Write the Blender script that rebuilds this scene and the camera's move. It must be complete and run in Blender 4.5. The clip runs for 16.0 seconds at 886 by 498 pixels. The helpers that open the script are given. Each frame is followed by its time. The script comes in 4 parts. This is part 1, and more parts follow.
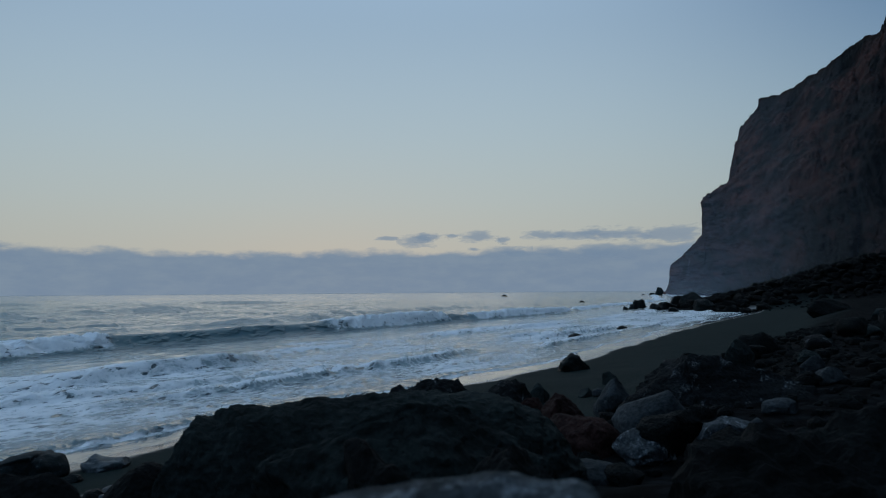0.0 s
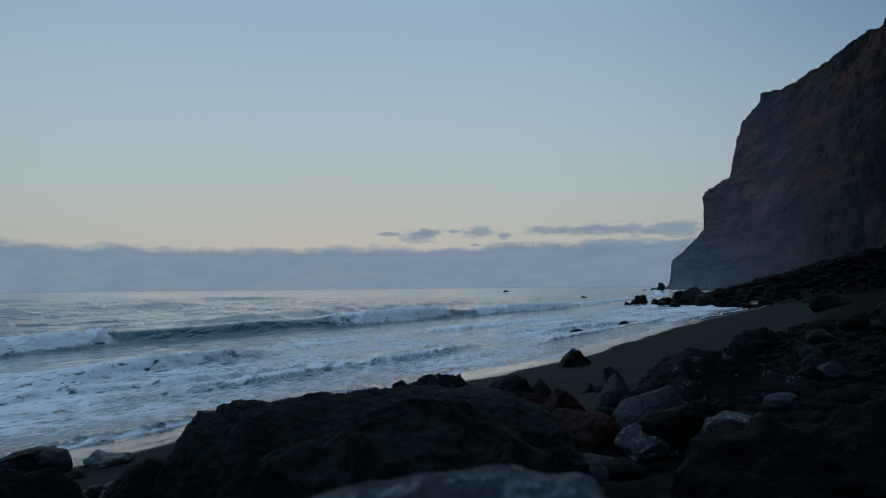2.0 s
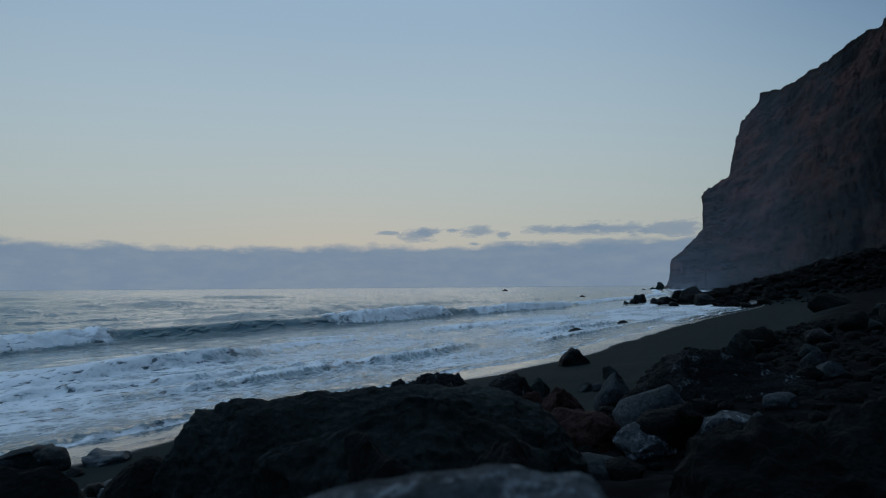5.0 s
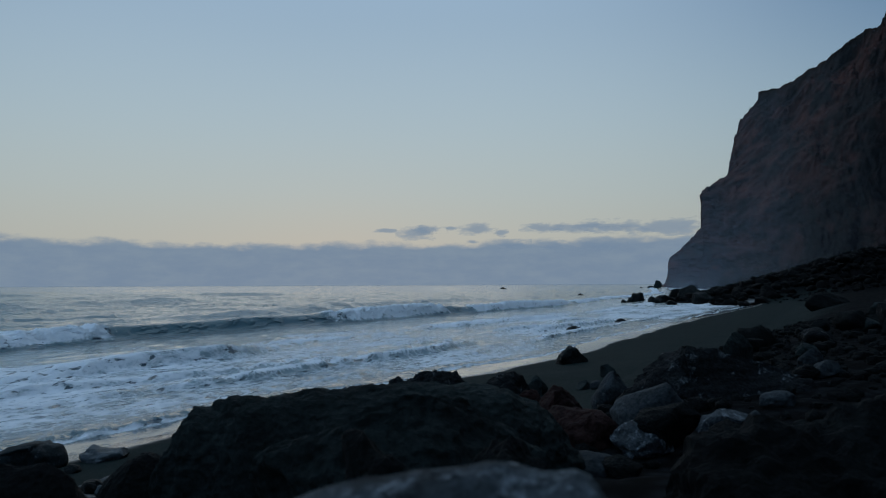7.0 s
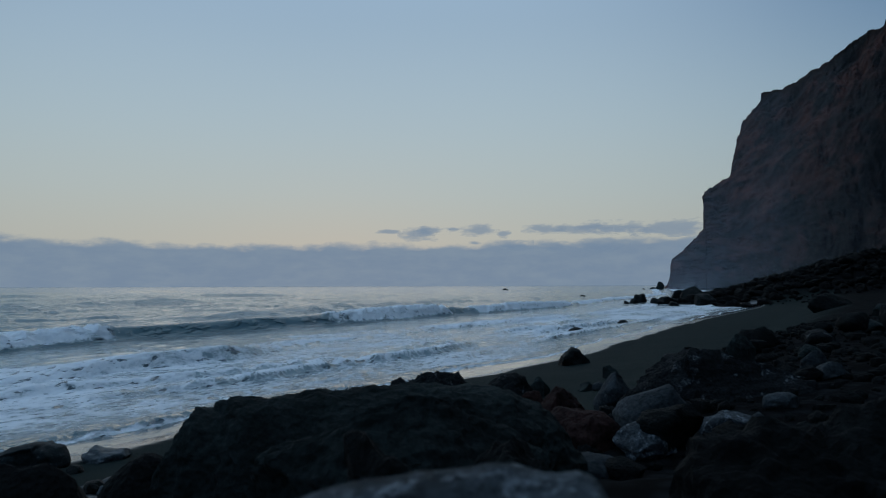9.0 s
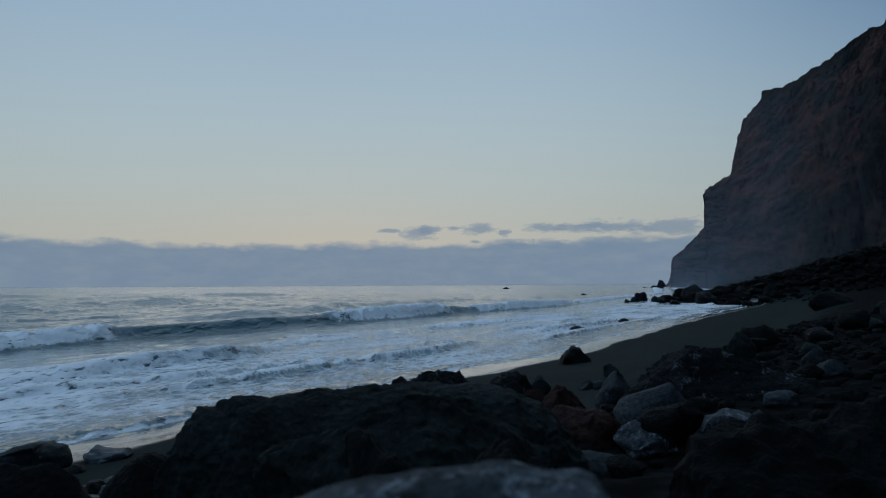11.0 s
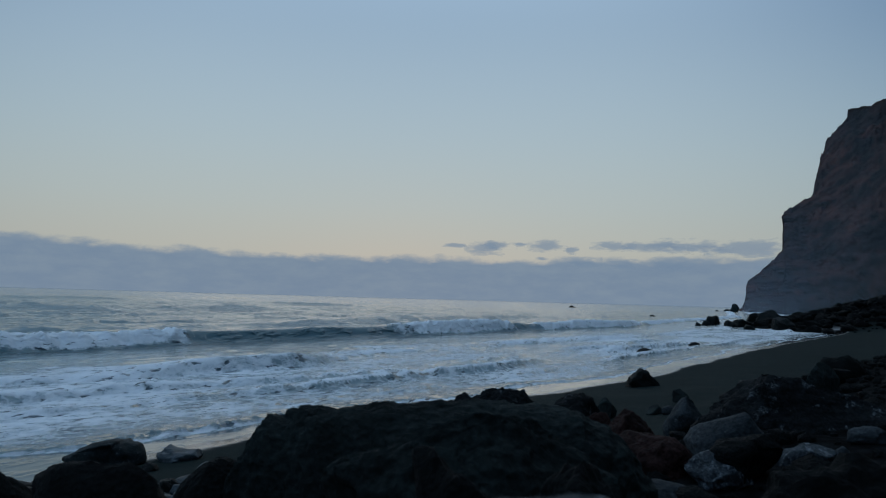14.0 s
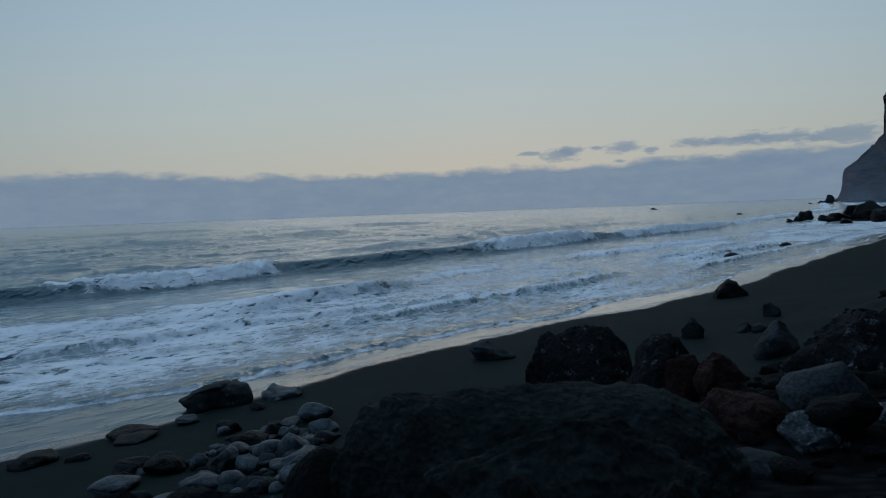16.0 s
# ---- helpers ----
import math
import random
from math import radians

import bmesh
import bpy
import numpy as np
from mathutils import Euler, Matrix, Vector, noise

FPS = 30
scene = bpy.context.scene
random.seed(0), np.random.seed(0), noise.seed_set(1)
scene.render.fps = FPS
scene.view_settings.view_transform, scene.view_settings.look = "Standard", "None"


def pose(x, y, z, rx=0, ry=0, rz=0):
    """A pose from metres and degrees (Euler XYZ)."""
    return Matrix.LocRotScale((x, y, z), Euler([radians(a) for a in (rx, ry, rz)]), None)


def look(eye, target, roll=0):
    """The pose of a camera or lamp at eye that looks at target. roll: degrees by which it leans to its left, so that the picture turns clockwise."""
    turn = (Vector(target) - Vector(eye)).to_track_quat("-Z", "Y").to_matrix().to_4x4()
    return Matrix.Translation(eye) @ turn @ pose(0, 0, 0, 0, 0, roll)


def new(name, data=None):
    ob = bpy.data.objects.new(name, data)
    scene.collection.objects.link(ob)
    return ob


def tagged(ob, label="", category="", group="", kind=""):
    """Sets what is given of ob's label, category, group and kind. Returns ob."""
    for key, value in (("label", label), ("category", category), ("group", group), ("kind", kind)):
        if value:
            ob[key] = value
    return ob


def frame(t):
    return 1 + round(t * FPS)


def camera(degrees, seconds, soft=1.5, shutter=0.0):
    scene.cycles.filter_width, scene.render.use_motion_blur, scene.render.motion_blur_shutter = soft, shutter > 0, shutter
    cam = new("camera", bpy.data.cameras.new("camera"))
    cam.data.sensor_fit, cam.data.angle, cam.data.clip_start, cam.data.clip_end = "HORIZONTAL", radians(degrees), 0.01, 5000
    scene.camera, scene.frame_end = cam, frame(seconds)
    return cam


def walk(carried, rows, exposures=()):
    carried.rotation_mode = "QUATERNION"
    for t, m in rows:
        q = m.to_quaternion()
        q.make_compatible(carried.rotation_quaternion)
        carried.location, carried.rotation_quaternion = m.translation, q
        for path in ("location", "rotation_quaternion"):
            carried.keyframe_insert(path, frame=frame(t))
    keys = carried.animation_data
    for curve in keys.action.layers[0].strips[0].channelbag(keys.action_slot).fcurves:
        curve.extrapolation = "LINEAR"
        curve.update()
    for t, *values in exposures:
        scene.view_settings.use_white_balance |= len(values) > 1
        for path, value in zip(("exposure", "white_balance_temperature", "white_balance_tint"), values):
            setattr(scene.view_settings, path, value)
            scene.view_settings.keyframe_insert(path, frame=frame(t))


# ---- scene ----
# A dusk beach of black sand below a tall cliff, seen from among the boulders.
# x to the right, y along the beach, z up; the sea's still level is z = 0.

# ---------------------------------------------------------------- camera
cam = camera(65.36, 16.0, soft=1.1)
cam.data.dof.use_dof, cam.data.dof.focus_distance, cam.data.dof.aperture_fstop = True, 40.0, 5.5
PATH = [
    (0.0, pose(0.001, -0.010, 3.004, 93.56, 0.43, -0.60)),
    (0.5, pose(-0.001, -0.004, 3.002, 93.53, 0.37, -0.58)),
    (1.0, pose(0.001, -0.004, 3.002, 93.37, 0.33, -0.45)),
    (1.5, pose(0.000, -0.005, 3.002, 93.18, 0.33, -0.42)),
    (2.0, pose(0.001, -0.003, 3.001, 93.20, 0.53, -0.47)),
    (2.5, pose(0.001, 0.001, 2.999, 93.09, 0.56, -0.58)),
    (3.0, pose(-0.001, 0.011, 2.997, 92.94, 0.27, -0.46)),
    (3.5, pose(-0.001, -0.002, 3.000, 92.88, 0.33, -0.39)),
    (4.0, pose(0.001, 0.002, 3.000, 93.12, 0.44, -0.53)),
    (6.5, pose(0.001, 0.003, 2.999, 93.03, 0.34, -0.64)),
    (7.0, pose(0.001, 0.003, 2.999, 92.93, 0.24, -0.71)),
    (7.5, pose(-0.001, -0.007, 3.001, 92.82, 0.22, -0.57)),
    (8.0, pose(-0.001, 0.005, 2.999, 92.71, 0.10, -0.39)),
    (8.5, pose(-0.001, 0.002, 2.999, 92.94, 0.26, -0.49)),
    (9.0, pose(0.001, 0.008, 2.998, 93.02, 0.18, -0.53)),
    (11.5, pose(0.001, -0.001, 2.999, 92.85, 0.34, -0.46)),
    (12.0, pose(-0.002, -0.000, 2.999, 92.56, -0.07, -0.34)),
    (12.5, pose(-0.002, -0.002, 2.999, 91.96, -0.62, -0.12)),
    (13.0, pose(-0.000, 0.004, 2.998, 92.15, -0.20, -0.11)),
    (13.5, pose(-0.002, 0.006, 3.001, 92.48, -0.52, 1.18)),
    (13.7, pose(-0.010, 0.005, 3.004, 93.83, -1.59, 1.80)),
    (14.0, pose(-0.021, 0.004, 3.008, 94.12, -1.61, 4.87)),
    (14.2, pose(-0.014, -0.002, 3.016, 93.22, 0.69, 5.45)),
    (14.5, pose(-0.004, -0.012, 3.027, 93.09, 1.69, 5.88)),
    (14.8, pose(0.004, -0.019, 3.040, 93.32, 1.64, 6.53)),
    (15.0, pose(0.009, -0.024, 3.049, 93.49, 2.14, 6.52)),
    (15.3, pose(0.004, -0.025, 3.118, 88.79, 2.80, 6.85)),
    (15.5, pose(0.001, -0.026, 3.164, 85.38, 3.67, 6.61)),
    (15.7, pose(-0.010, -0.022, 3.261, 85.77, 2.50, 7.79)),
    (16.0, pose(-0.026, -0.016, 3.407, 86.90, 2.12, 11.24)),
]
walk(cam, PATH, exposures=[(0.0, 0.0), (16.0, 0.0)])


# ---------------------------------------------------------------- world and light
GLOW = Vector((-0.174, 0.985, 0.0))  # where the sun has gone down, over the sea


def lin(r, g, b):
    return tuple((c / 255.0) ** 2.2 for c in (r, g, b)) + (1.0,)


def ramp_of(nodes, stops, smooth=True):
    n = nodes.new("ShaderNodeValToRGB")
    n.color_ramp.interpolation = "B_SPLINE" if smooth else "LINEAR"
    e = n.color_ramp.elements
    while len(e) < len(stops):
        e.new(0.5)
    for el, (p, c) in zip(e, stops):
        el.position, el.color = p, c
    return n


world = bpy.data.worlds.new("dusk_sky")
world.use_nodes = True
scene.world = world
nt = world.node_tree
for n in list(nt.nodes):
    nt.nodes.remove(n)
N, L = nt.nodes, nt.links
geo = N.new("ShaderNodeTexCoord")
sep = N.new("ShaderNodeSeparateXYZ")
L.new(geo.outputs["Generated"], sep.inputs[0])
height = N.new("ShaderNodeMapRange")
height.inputs[1].default_value, height.inputs[2].default_value = 0.0, 1.0
L.new(sep.outputs[2], height.inputs[0])
level = N.new("ShaderNodeVectorMath")
level.operation = "MULTIPLY"
level.inputs[1].default_value = (1, 1, 0)
L.new(geo.outputs["Generated"], level.inputs[0])
unit = N.new("ShaderNodeVectorMath")
unit.operation = "NORMALIZE"
L.new(level.outputs[0], unit.inputs[0])
toward = N.new("ShaderNodeVectorMath")
toward.operation = "DOT_PRODUCT"
toward.inputs[1].default_value = GLOW
L.new(unit.outputs[0], toward.inputs[0])
side = N.new("ShaderNodeMapRange")
side.interpolation_type = "SMOOTHSTEP"
side.inputs[1].default_value, side.inputs[2].default_value = 0.6, 1.0
L.new(toward.outputs["Value"], side.inputs[0])
glow_side = ramp_of(N, [(0.0, lin(180, 178, 168)), (0.07, lin(180, 183, 176)), (0.13, lin(177, 188, 187)), (0.22, lin(169, 189, 199)),
                        (0.32, lin(158, 182, 201)), (0.42, lin(143, 171, 198)), (0.62, lin(187, 217, 247)), (1.0, lin(210, 241, 270))])
far_side = ramp_of(N, [(0.0, lin(146, 150, 148)), (0.07, lin(146, 155, 156)), (0.13, lin(142, 161, 168)), (0.22, lin(128, 155, 174)),
                       (0.32, lin(96, 129, 163)), (0.42, lin(74, 108, 148)), (0.62, lin(125, 166, 209)), (1.0, lin(160, 200, 240))])
L.new(height.outputs[0], glow_side.inputs[0])
L.new(height.outputs[0], far_side.inputs[0])
mix = N.new("ShaderNodeMix")
mix.data_type = "RGBA"
L.new(side.outputs[0], mix.inputs[0])
L.new(far_side.outputs[0], mix.inputs[6])
L.new(glow_side.outputs[0], mix.inputs[7])
bg = N.new("ShaderNodeBackground")
bg.inputs[1].default_value = 1.0
L.new(mix.outputs[2], bg.inputs[0])
sky = N.new("ShaderNodeTexSky")
sky.sky_type, sky.sun_disc = "NISHITA", False
sky.sun_elevation, sky.sun_rotation = radians(1.0), radians(-8)
sky_bg = N.new("ShaderNodeBackground")
sky_bg.inputs[1].default_value = 0.05
L.new(sky.outputs[0], sky_bg.inputs[0])
both = N.new("ShaderNodeMixShader")
both.inputs[0].default_value = 0.06
L.new(bg.outputs[0], both.inputs[1])
L.new(sky_bg.outputs[0], both.inputs[2])
out = N.new("ShaderNodeOutputWorld")
L.new(both.outputs[0], out.inputs[0])

sun = new("sun", bpy.data.lights.new("sun", "SUN"))
sun.data.energy, sun.data.angle, sun.data.color = 0.08, radians(40), (1.0, 0.86, 0.74)
sun.matrix_world = look((0, 0, 60), Vector((0, 0, 60)) - (GLOW * 4 + Vector((0, 0, 1.2))))

# ---------------------------------------------------------------- noise
def hash3(i, j, k, seed):
    h = (i * 374761393 + j * 668265263 + k * 1274126177 + seed * 1442695041) & 0xFFFFFFFF
    h = ((h ^ (h >> 13)) * 1274126177) & 0xFFFFFFFF
    h = ((h ^ (h >> 15)) * 2246822519) & 0xFFFFFFFF
    return ((h ^ (h >> 16)) & 0xFFFFFF) / float(0xFFFFFF)


def value_noise(p, seed=0):
    """Smooth noise of -1 to 1 at the points p (n, 3)."""
    b = np.floor(p).astype(np.int64)
    f = p - b
    f = f * f * f * (f * (f * 6 - 15) + 10)
    total = 0.0
    for dx in (0, 1):
        wx = f[:, 0] if dx else 1 - f[:, 0]
        for dy in (0, 1):
            wy = f[:, 1] if dy else 1 - f[:, 1]
            for dz in (0, 1):
                wz = f[:, 2] if dz else 1 - f[:, 2]
                total = total + wx * wy * wz * hash3(b[:, 0] + dx, b[:, 1] + dy, b[:, 2] + dz, seed)
    return total * 2 - 1


def fbm(p, octaves=4, seed=0, gain=0.5):
    total, amp, size = 0.0, 1.0, 0.0
    for n in range(octaves):
        total = total + amp * value_noise(p * 2.03 ** n + 17.3 * n, seed + n)
        size += amp
        amp *= gain
    return total / size


def ridged(p, octaves=4, seed=0):
    total, amp, size = 0.0, 1.0, 0.0
    for n in range(octaves):
        total = total + amp * (1 - 2 * np.abs(value_noise(p * 2.1 ** n + 9.1 * n, seed + n)))
        size += amp
        amp *= 0.5
    return total / size


def flat(x, y, fx=1.0, fy=None):
    return np.stack([x * fx, y * (fx if fy is None else fy), np.zeros_like(x)], 1)


# ---------------------------------------------------------------- lie of the land
SHORE_Y = np.array([-4000, -400, -60, 0, 8.4, 10.2, 12, 14, 16.7, 18.9, 22, 27.8, 44.6, 59, 80, 90, 100, 130, 200, 440, 900, 5000.0])
SHORE_X = np.array([-900, -170, -55, -15.5, -8.4, -7.1, -6.2, -5.2, -3.4, -2, 0.9, 5, 14.3, 22.8, 36, 42, 46, 60, 92, 165, 420, 2500.0])
RISE_D = np.array([-5000, -300, -60, -20, -5, 0, 8, 9.6, 10.5, 12, 13, 16, 22, 35, 60, 100, 300.0])
RISE_Z = np.array([-30, -14, -4, -1.6, -0.35, 0.1, 0.8, 1.12, 1.45, 1.84, 1.98, 2.12, 2.9, 5.0, 9, 16, 30.0])


def inland(x, y):
    """Metres from the water's edge, inland positive, along x."""
    return x - np.interp(y, SHORE_Y, SHORE_X)


def ground_z(x, y):
    x, y = np.atleast_1d(np.asarray(x, float)), np.atleast_1d(np.asarray(y, float))
    d = inland(x, y)
    z = np.interp(d, RISE_D, RISE_Z)
    far = np.clip((np.hypot(x, y) - 60) / 60, 0, 1)
    z = np.where(d > 10, z * (1 - 0.45 * far) + 0.5 * far, z)
    z = z + 0.03 * fbm(flat(x, y, 0.7), 3, 5) + np.clip(d - 9, 0, 8) * 0.02 * fbm(flat(x, y, 1.3), 3, 8)
    # the rocky spur that runs into the sea
    spur = np.exp(-((y - 104 - 0.25 * (x - 40)) / 9.0) ** 2) * np.clip((x - 28) / 60, 0, 1.4)
    return z + 8.5 * spur


def gz(x, y):
    return float(ground_z(x, y)[0])


# ---------------------------------------------------------------- materials
def material(name):
    m = bpy.data.materials.new(name)
    m.use_nodes = True
    b = m.node_tree.nodes["Principled BSDF"]
    return m, m.node_tree.nodes, m.node_tree.links, b


def noise_node(nodes, links, vec, scale, detail=6.0, rough=0.6):
    n = nodes.new("ShaderNodeTexNoise")
    n.inputs["Scale"].default_value, n.inputs["Detail"].default_value, n.inputs["Roughness"].default_value = scale, detail, rough
    links.new(vec, n.inputs["Vector"])
    return n


def mixed(nodes, links, fac, a, b):
    n = nodes.new("ShaderNodeMix")
    n.data_type = "RGBA"
    for sock, v in ((n.inputs[0], fac), (n.inputs[6], a), (n.inputs[7], b)):
        if hasattr(v, "is_output"):
            links.new(v, sock)
        else:
            sock.default_value = v
    return n.outputs[2]


def maths(nodes, links, op, a, b=0.0, clamp=False):
    n = nodes.new("ShaderNodeMath")
    n.operation, n.use_clamp = op, clamp
    for sock, v in ((n.inputs[0], a), (n.inputs[1], b)):
        if hasattr(v, "is_output"):
            links.new(v, sock)
        else:
            sock.default_value = v
    return n.outputs[0]


def span(nodes, links, v, lo, hi, a=0.0, b=1.0):
    n = nodes.new("ShaderNodeMapRange")
    n.interpolation_type = "SMOOTHSTEP"
    for i, w in enumerate((lo, hi, a, b)):
        n.inputs[i + 1].default_value = w
    links.new(v, n.inputs[0])
    return n.outputs[0]


def bump(nodes, links, b, h, strength, dist):
    n = nodes.new("ShaderNodeBump")
    n.inputs["Strength"].default_value, n.inputs["Distance"].default_value = strength, dist
    links.new(h, n.inputs["Height"])
    links.new(n.outputs[0], b.inputs["Normal"])
    return n


def rock_material(name, dark, light, pale, pale_from=0.62, scale=3.0, rough=0.85, relief=0.05):
    """Weathered lava rock: two tones, pale crust on patches, pitted relief."""
    m, nodes, links, b = material(name)
    tc = nodes.new("ShaderNodeTexCoord")
    info = nodes.new("ShaderNodeObjectInfo")
    shift = nodes.new("ShaderNodeVectorMath")
    shift.operation = "ADD"
    links.new(tc.outputs["Object"], shift.inputs[0])
    links.new(info.outputs["Random"], shift.inputs[1])
    vec = shift.outputs[0]
    big = noise_node(nodes, links, vec, scale, 5)
    fine = noise_node(nodes, links, vec, scale * 9, 8, 0.7)
    pits = nodes.new("ShaderNodeTexVoronoi")
    pits.inputs["Scale"].default_value = scale * 12
    links.new(vec, pits.inputs["Vector"])
    tone = mixed(nodes, links, span(nodes, links, big.outputs[0], 0.35, 0.65), (*dark, 1), (*light, 1))
    crust = noise_node(nodes, links, vec, scale * 2.6, 9, 0.75)
    worn = maths(nodes, links, "MULTIPLY", span(nodes, links, crust.outputs[0], pale_from, pale_from + 0.1),
                 span(nodes, links, fine.outputs[0], 0.35, 0.6))
    col = mixed(nodes, links, worn, tone, (*pale, 1))
    grain = mixed(nodes, links, span(nodes, links, fine.outputs[0], 0.3, 0.7), (0.34, 0.34, 0.34, 1), (0.86, 0.86, 0.86, 1))
    mul = nodes.new("ShaderNodeMix")
    mul.data_type, mul.blend_type = "RGBA", "MULTIPLY"
    mul.inputs[0].default_value = 1.0
    links.new(col, mul.inputs[6])
    links.new(grain, mul.inputs[7])
    links.new(mul.outputs[2], b.inputs["Base Color"])
    b.inputs["Roughness"].default_value = rough
    b.inputs["Specular IOR Level"].default_value = 0.1
    h = maths(nodes, links, "ADD", fine.outputs[0], maths(nodes, links, "MULTIPLY", pits.outputs[0], 0.5))
    bump(nodes, links, b, h, 0.8, relief)
    return m


BASALT = rock_material("basalt", (0.022, 0.03, 0.03), (0.047, 0.064, 0.062), (0.085, 0.108, 0.106), 0.64, relief=0.05)
GREAT = rock_material("great_basalt", (0.016, 0.0225, 0.0215), (0.037, 0.05, 0.048), (0.08, 0.1, 0.098), 0.62, scale=2.2, relief=0.07)
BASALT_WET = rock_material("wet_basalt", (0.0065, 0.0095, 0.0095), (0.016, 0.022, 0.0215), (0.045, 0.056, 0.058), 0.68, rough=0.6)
# darker lava: shade of the right slope put into the colour; other dark rocks too
SHADE_DARK_LAVA = rock_material("shade_dark_lava", (0.006, 0.0078, 0.008), (0.014, 0.018, 0.018), (0.04, 0.048, 0.048), 0.66, scale=4, relief=0.08)
# shaded copy of the lava at half its albedo, for spur and talus
FAR_SHADED_LAVA = rock_material("far_shaded_lava", (0.003, 0.004, 0.004), (0.007, 0.009, 0.009), (0.018, 0.02, 0.02), 0.66, scale=1.0, relief=0.2)
GREY = rock_material("grey_stone", (0.036, 0.043, 0.047), (0.068, 0.078, 0.085), (0.135, 0.148, 0.157), 0.6, relief=0.02)
SPECKLED = rock_material("speckled_stone", (0.035, 0.04, 0.045), (0.095, 0.107, 0.117), (0.32, 0.345, 0.365), 0.5, scale=5, relief=0.02)
RED = rock_material("red_lava", (0.03, 0.013, 0.011), (0.055, 0.025, 0.021), (0.075, 0.05, 0.044), 0.66)
PALE_TOP = rock_material("salt_crusted_basalt", (0.012, 0.014, 0.015), (0.027, 0.03, 0.032), (0.26, 0.29, 0.31), 0.56, scale=2.6, relief=0.07)
MOTTLED = rock_material("mottled_stone", (0.042, 0.05, 0.055), (0.14, 0.158, 0.172), (0.42, 0.45, 0.48), 0.5, scale=8, relief=0.02)
PEBBLE = rock_material("beach_pebble", (0.032, 0.044, 0.05), (0.1, 0.126, 0.142), (0.22, 0.255, 0.275), 0.6, scale=4, rough=0.5, relief=0.006)
PALE_SMOOTH = rock_material("pale_sea_worn_stone", (0.06, 0.074, 0.082), (0.12, 0.142, 0.155), (0.2, 0.222, 0.235), 0.6, scale=3, rough=0.55, relief=0.006)
PEBBLE_DARK = rock_material("dark_pebble", (0.0095, 0.0155, 0.0165), (0.022, 0.033, 0.036), (0.085, 0.103, 0.113), 0.54, scale=4, rough=0.7, relief=0.008)


def sand_material():
    m, nodes, links, b = material("black_sand")
    tc = nodes.new("ShaderNodeTexCoord")
    wet = nodes.new("ShaderNodeAttribute")
    wet.attribute_name = "wet"
    grain = noise_node(nodes, links, tc.outputs["Object"], 60, 8, 0.7)
    patch = noise_node(nodes, links, tc.outputs["Object"], 0.6, 5)
    dry = mixed(nodes, links, span(nodes, links, patch.outputs[0], 0.35, 0.65), (0.0044, 0.0088, 0.0084, 1), (0.007, 0.0128, 0.0122, 1))
    dry = mixed(nodes, links, span(nodes, links, grain.outputs[0], 0.4, 0.75), dry, (0.02, 0.034, 0.032, 1))
    stony = nodes.new("ShaderNodeAttribute")
    stony.attribute_name = "stony"
    grit = nodes.new("ShaderNodeTexVoronoi")
    grit.inputs["Scale"].default_value = 7.0
    links.new(tc.outputs["Object"], grit.inputs["Vector"])
    gravel = mixed(nodes, links, span(nodes, links, grit.outputs[0], 0.1, 0.7), (0.013, 0.014, 0.015, 1), (0.004, 0.004, 0.004, 1))
    dry = mixed(nodes, links, stony.outputs["Fac"], dry, gravel)
    links.new(mixed(nodes, links, wet.outputs["Fac"], dry, (0.012, 0.012, 0.013, 1)), b.inputs["Base Color"])
    links.new(span(nodes, links, wet.outputs["Fac"], 0.0, 1.0, 0.9, 0.16), b.inputs["Roughness"])
    links.new(maths(nodes, links, "MULTIPLY", span(nodes, links, wet.outputs["Fac"], 0.0, 1.0, 0.05, 0.7), span(nodes, links, stony.outputs["Fac"], 0.0, 1.0, 1.0, 0.3)), b.inputs["Specular IOR Level"])
    n = bump(nodes, links, b, grain.outputs[0], 0.5, 0.02)
    links.new(span(nodes, links, wet.outputs["Fac"], 0.0, 1.0, 0.5, 0.02), n.inputs["Strength"])
    return m


SAND = sand_material()


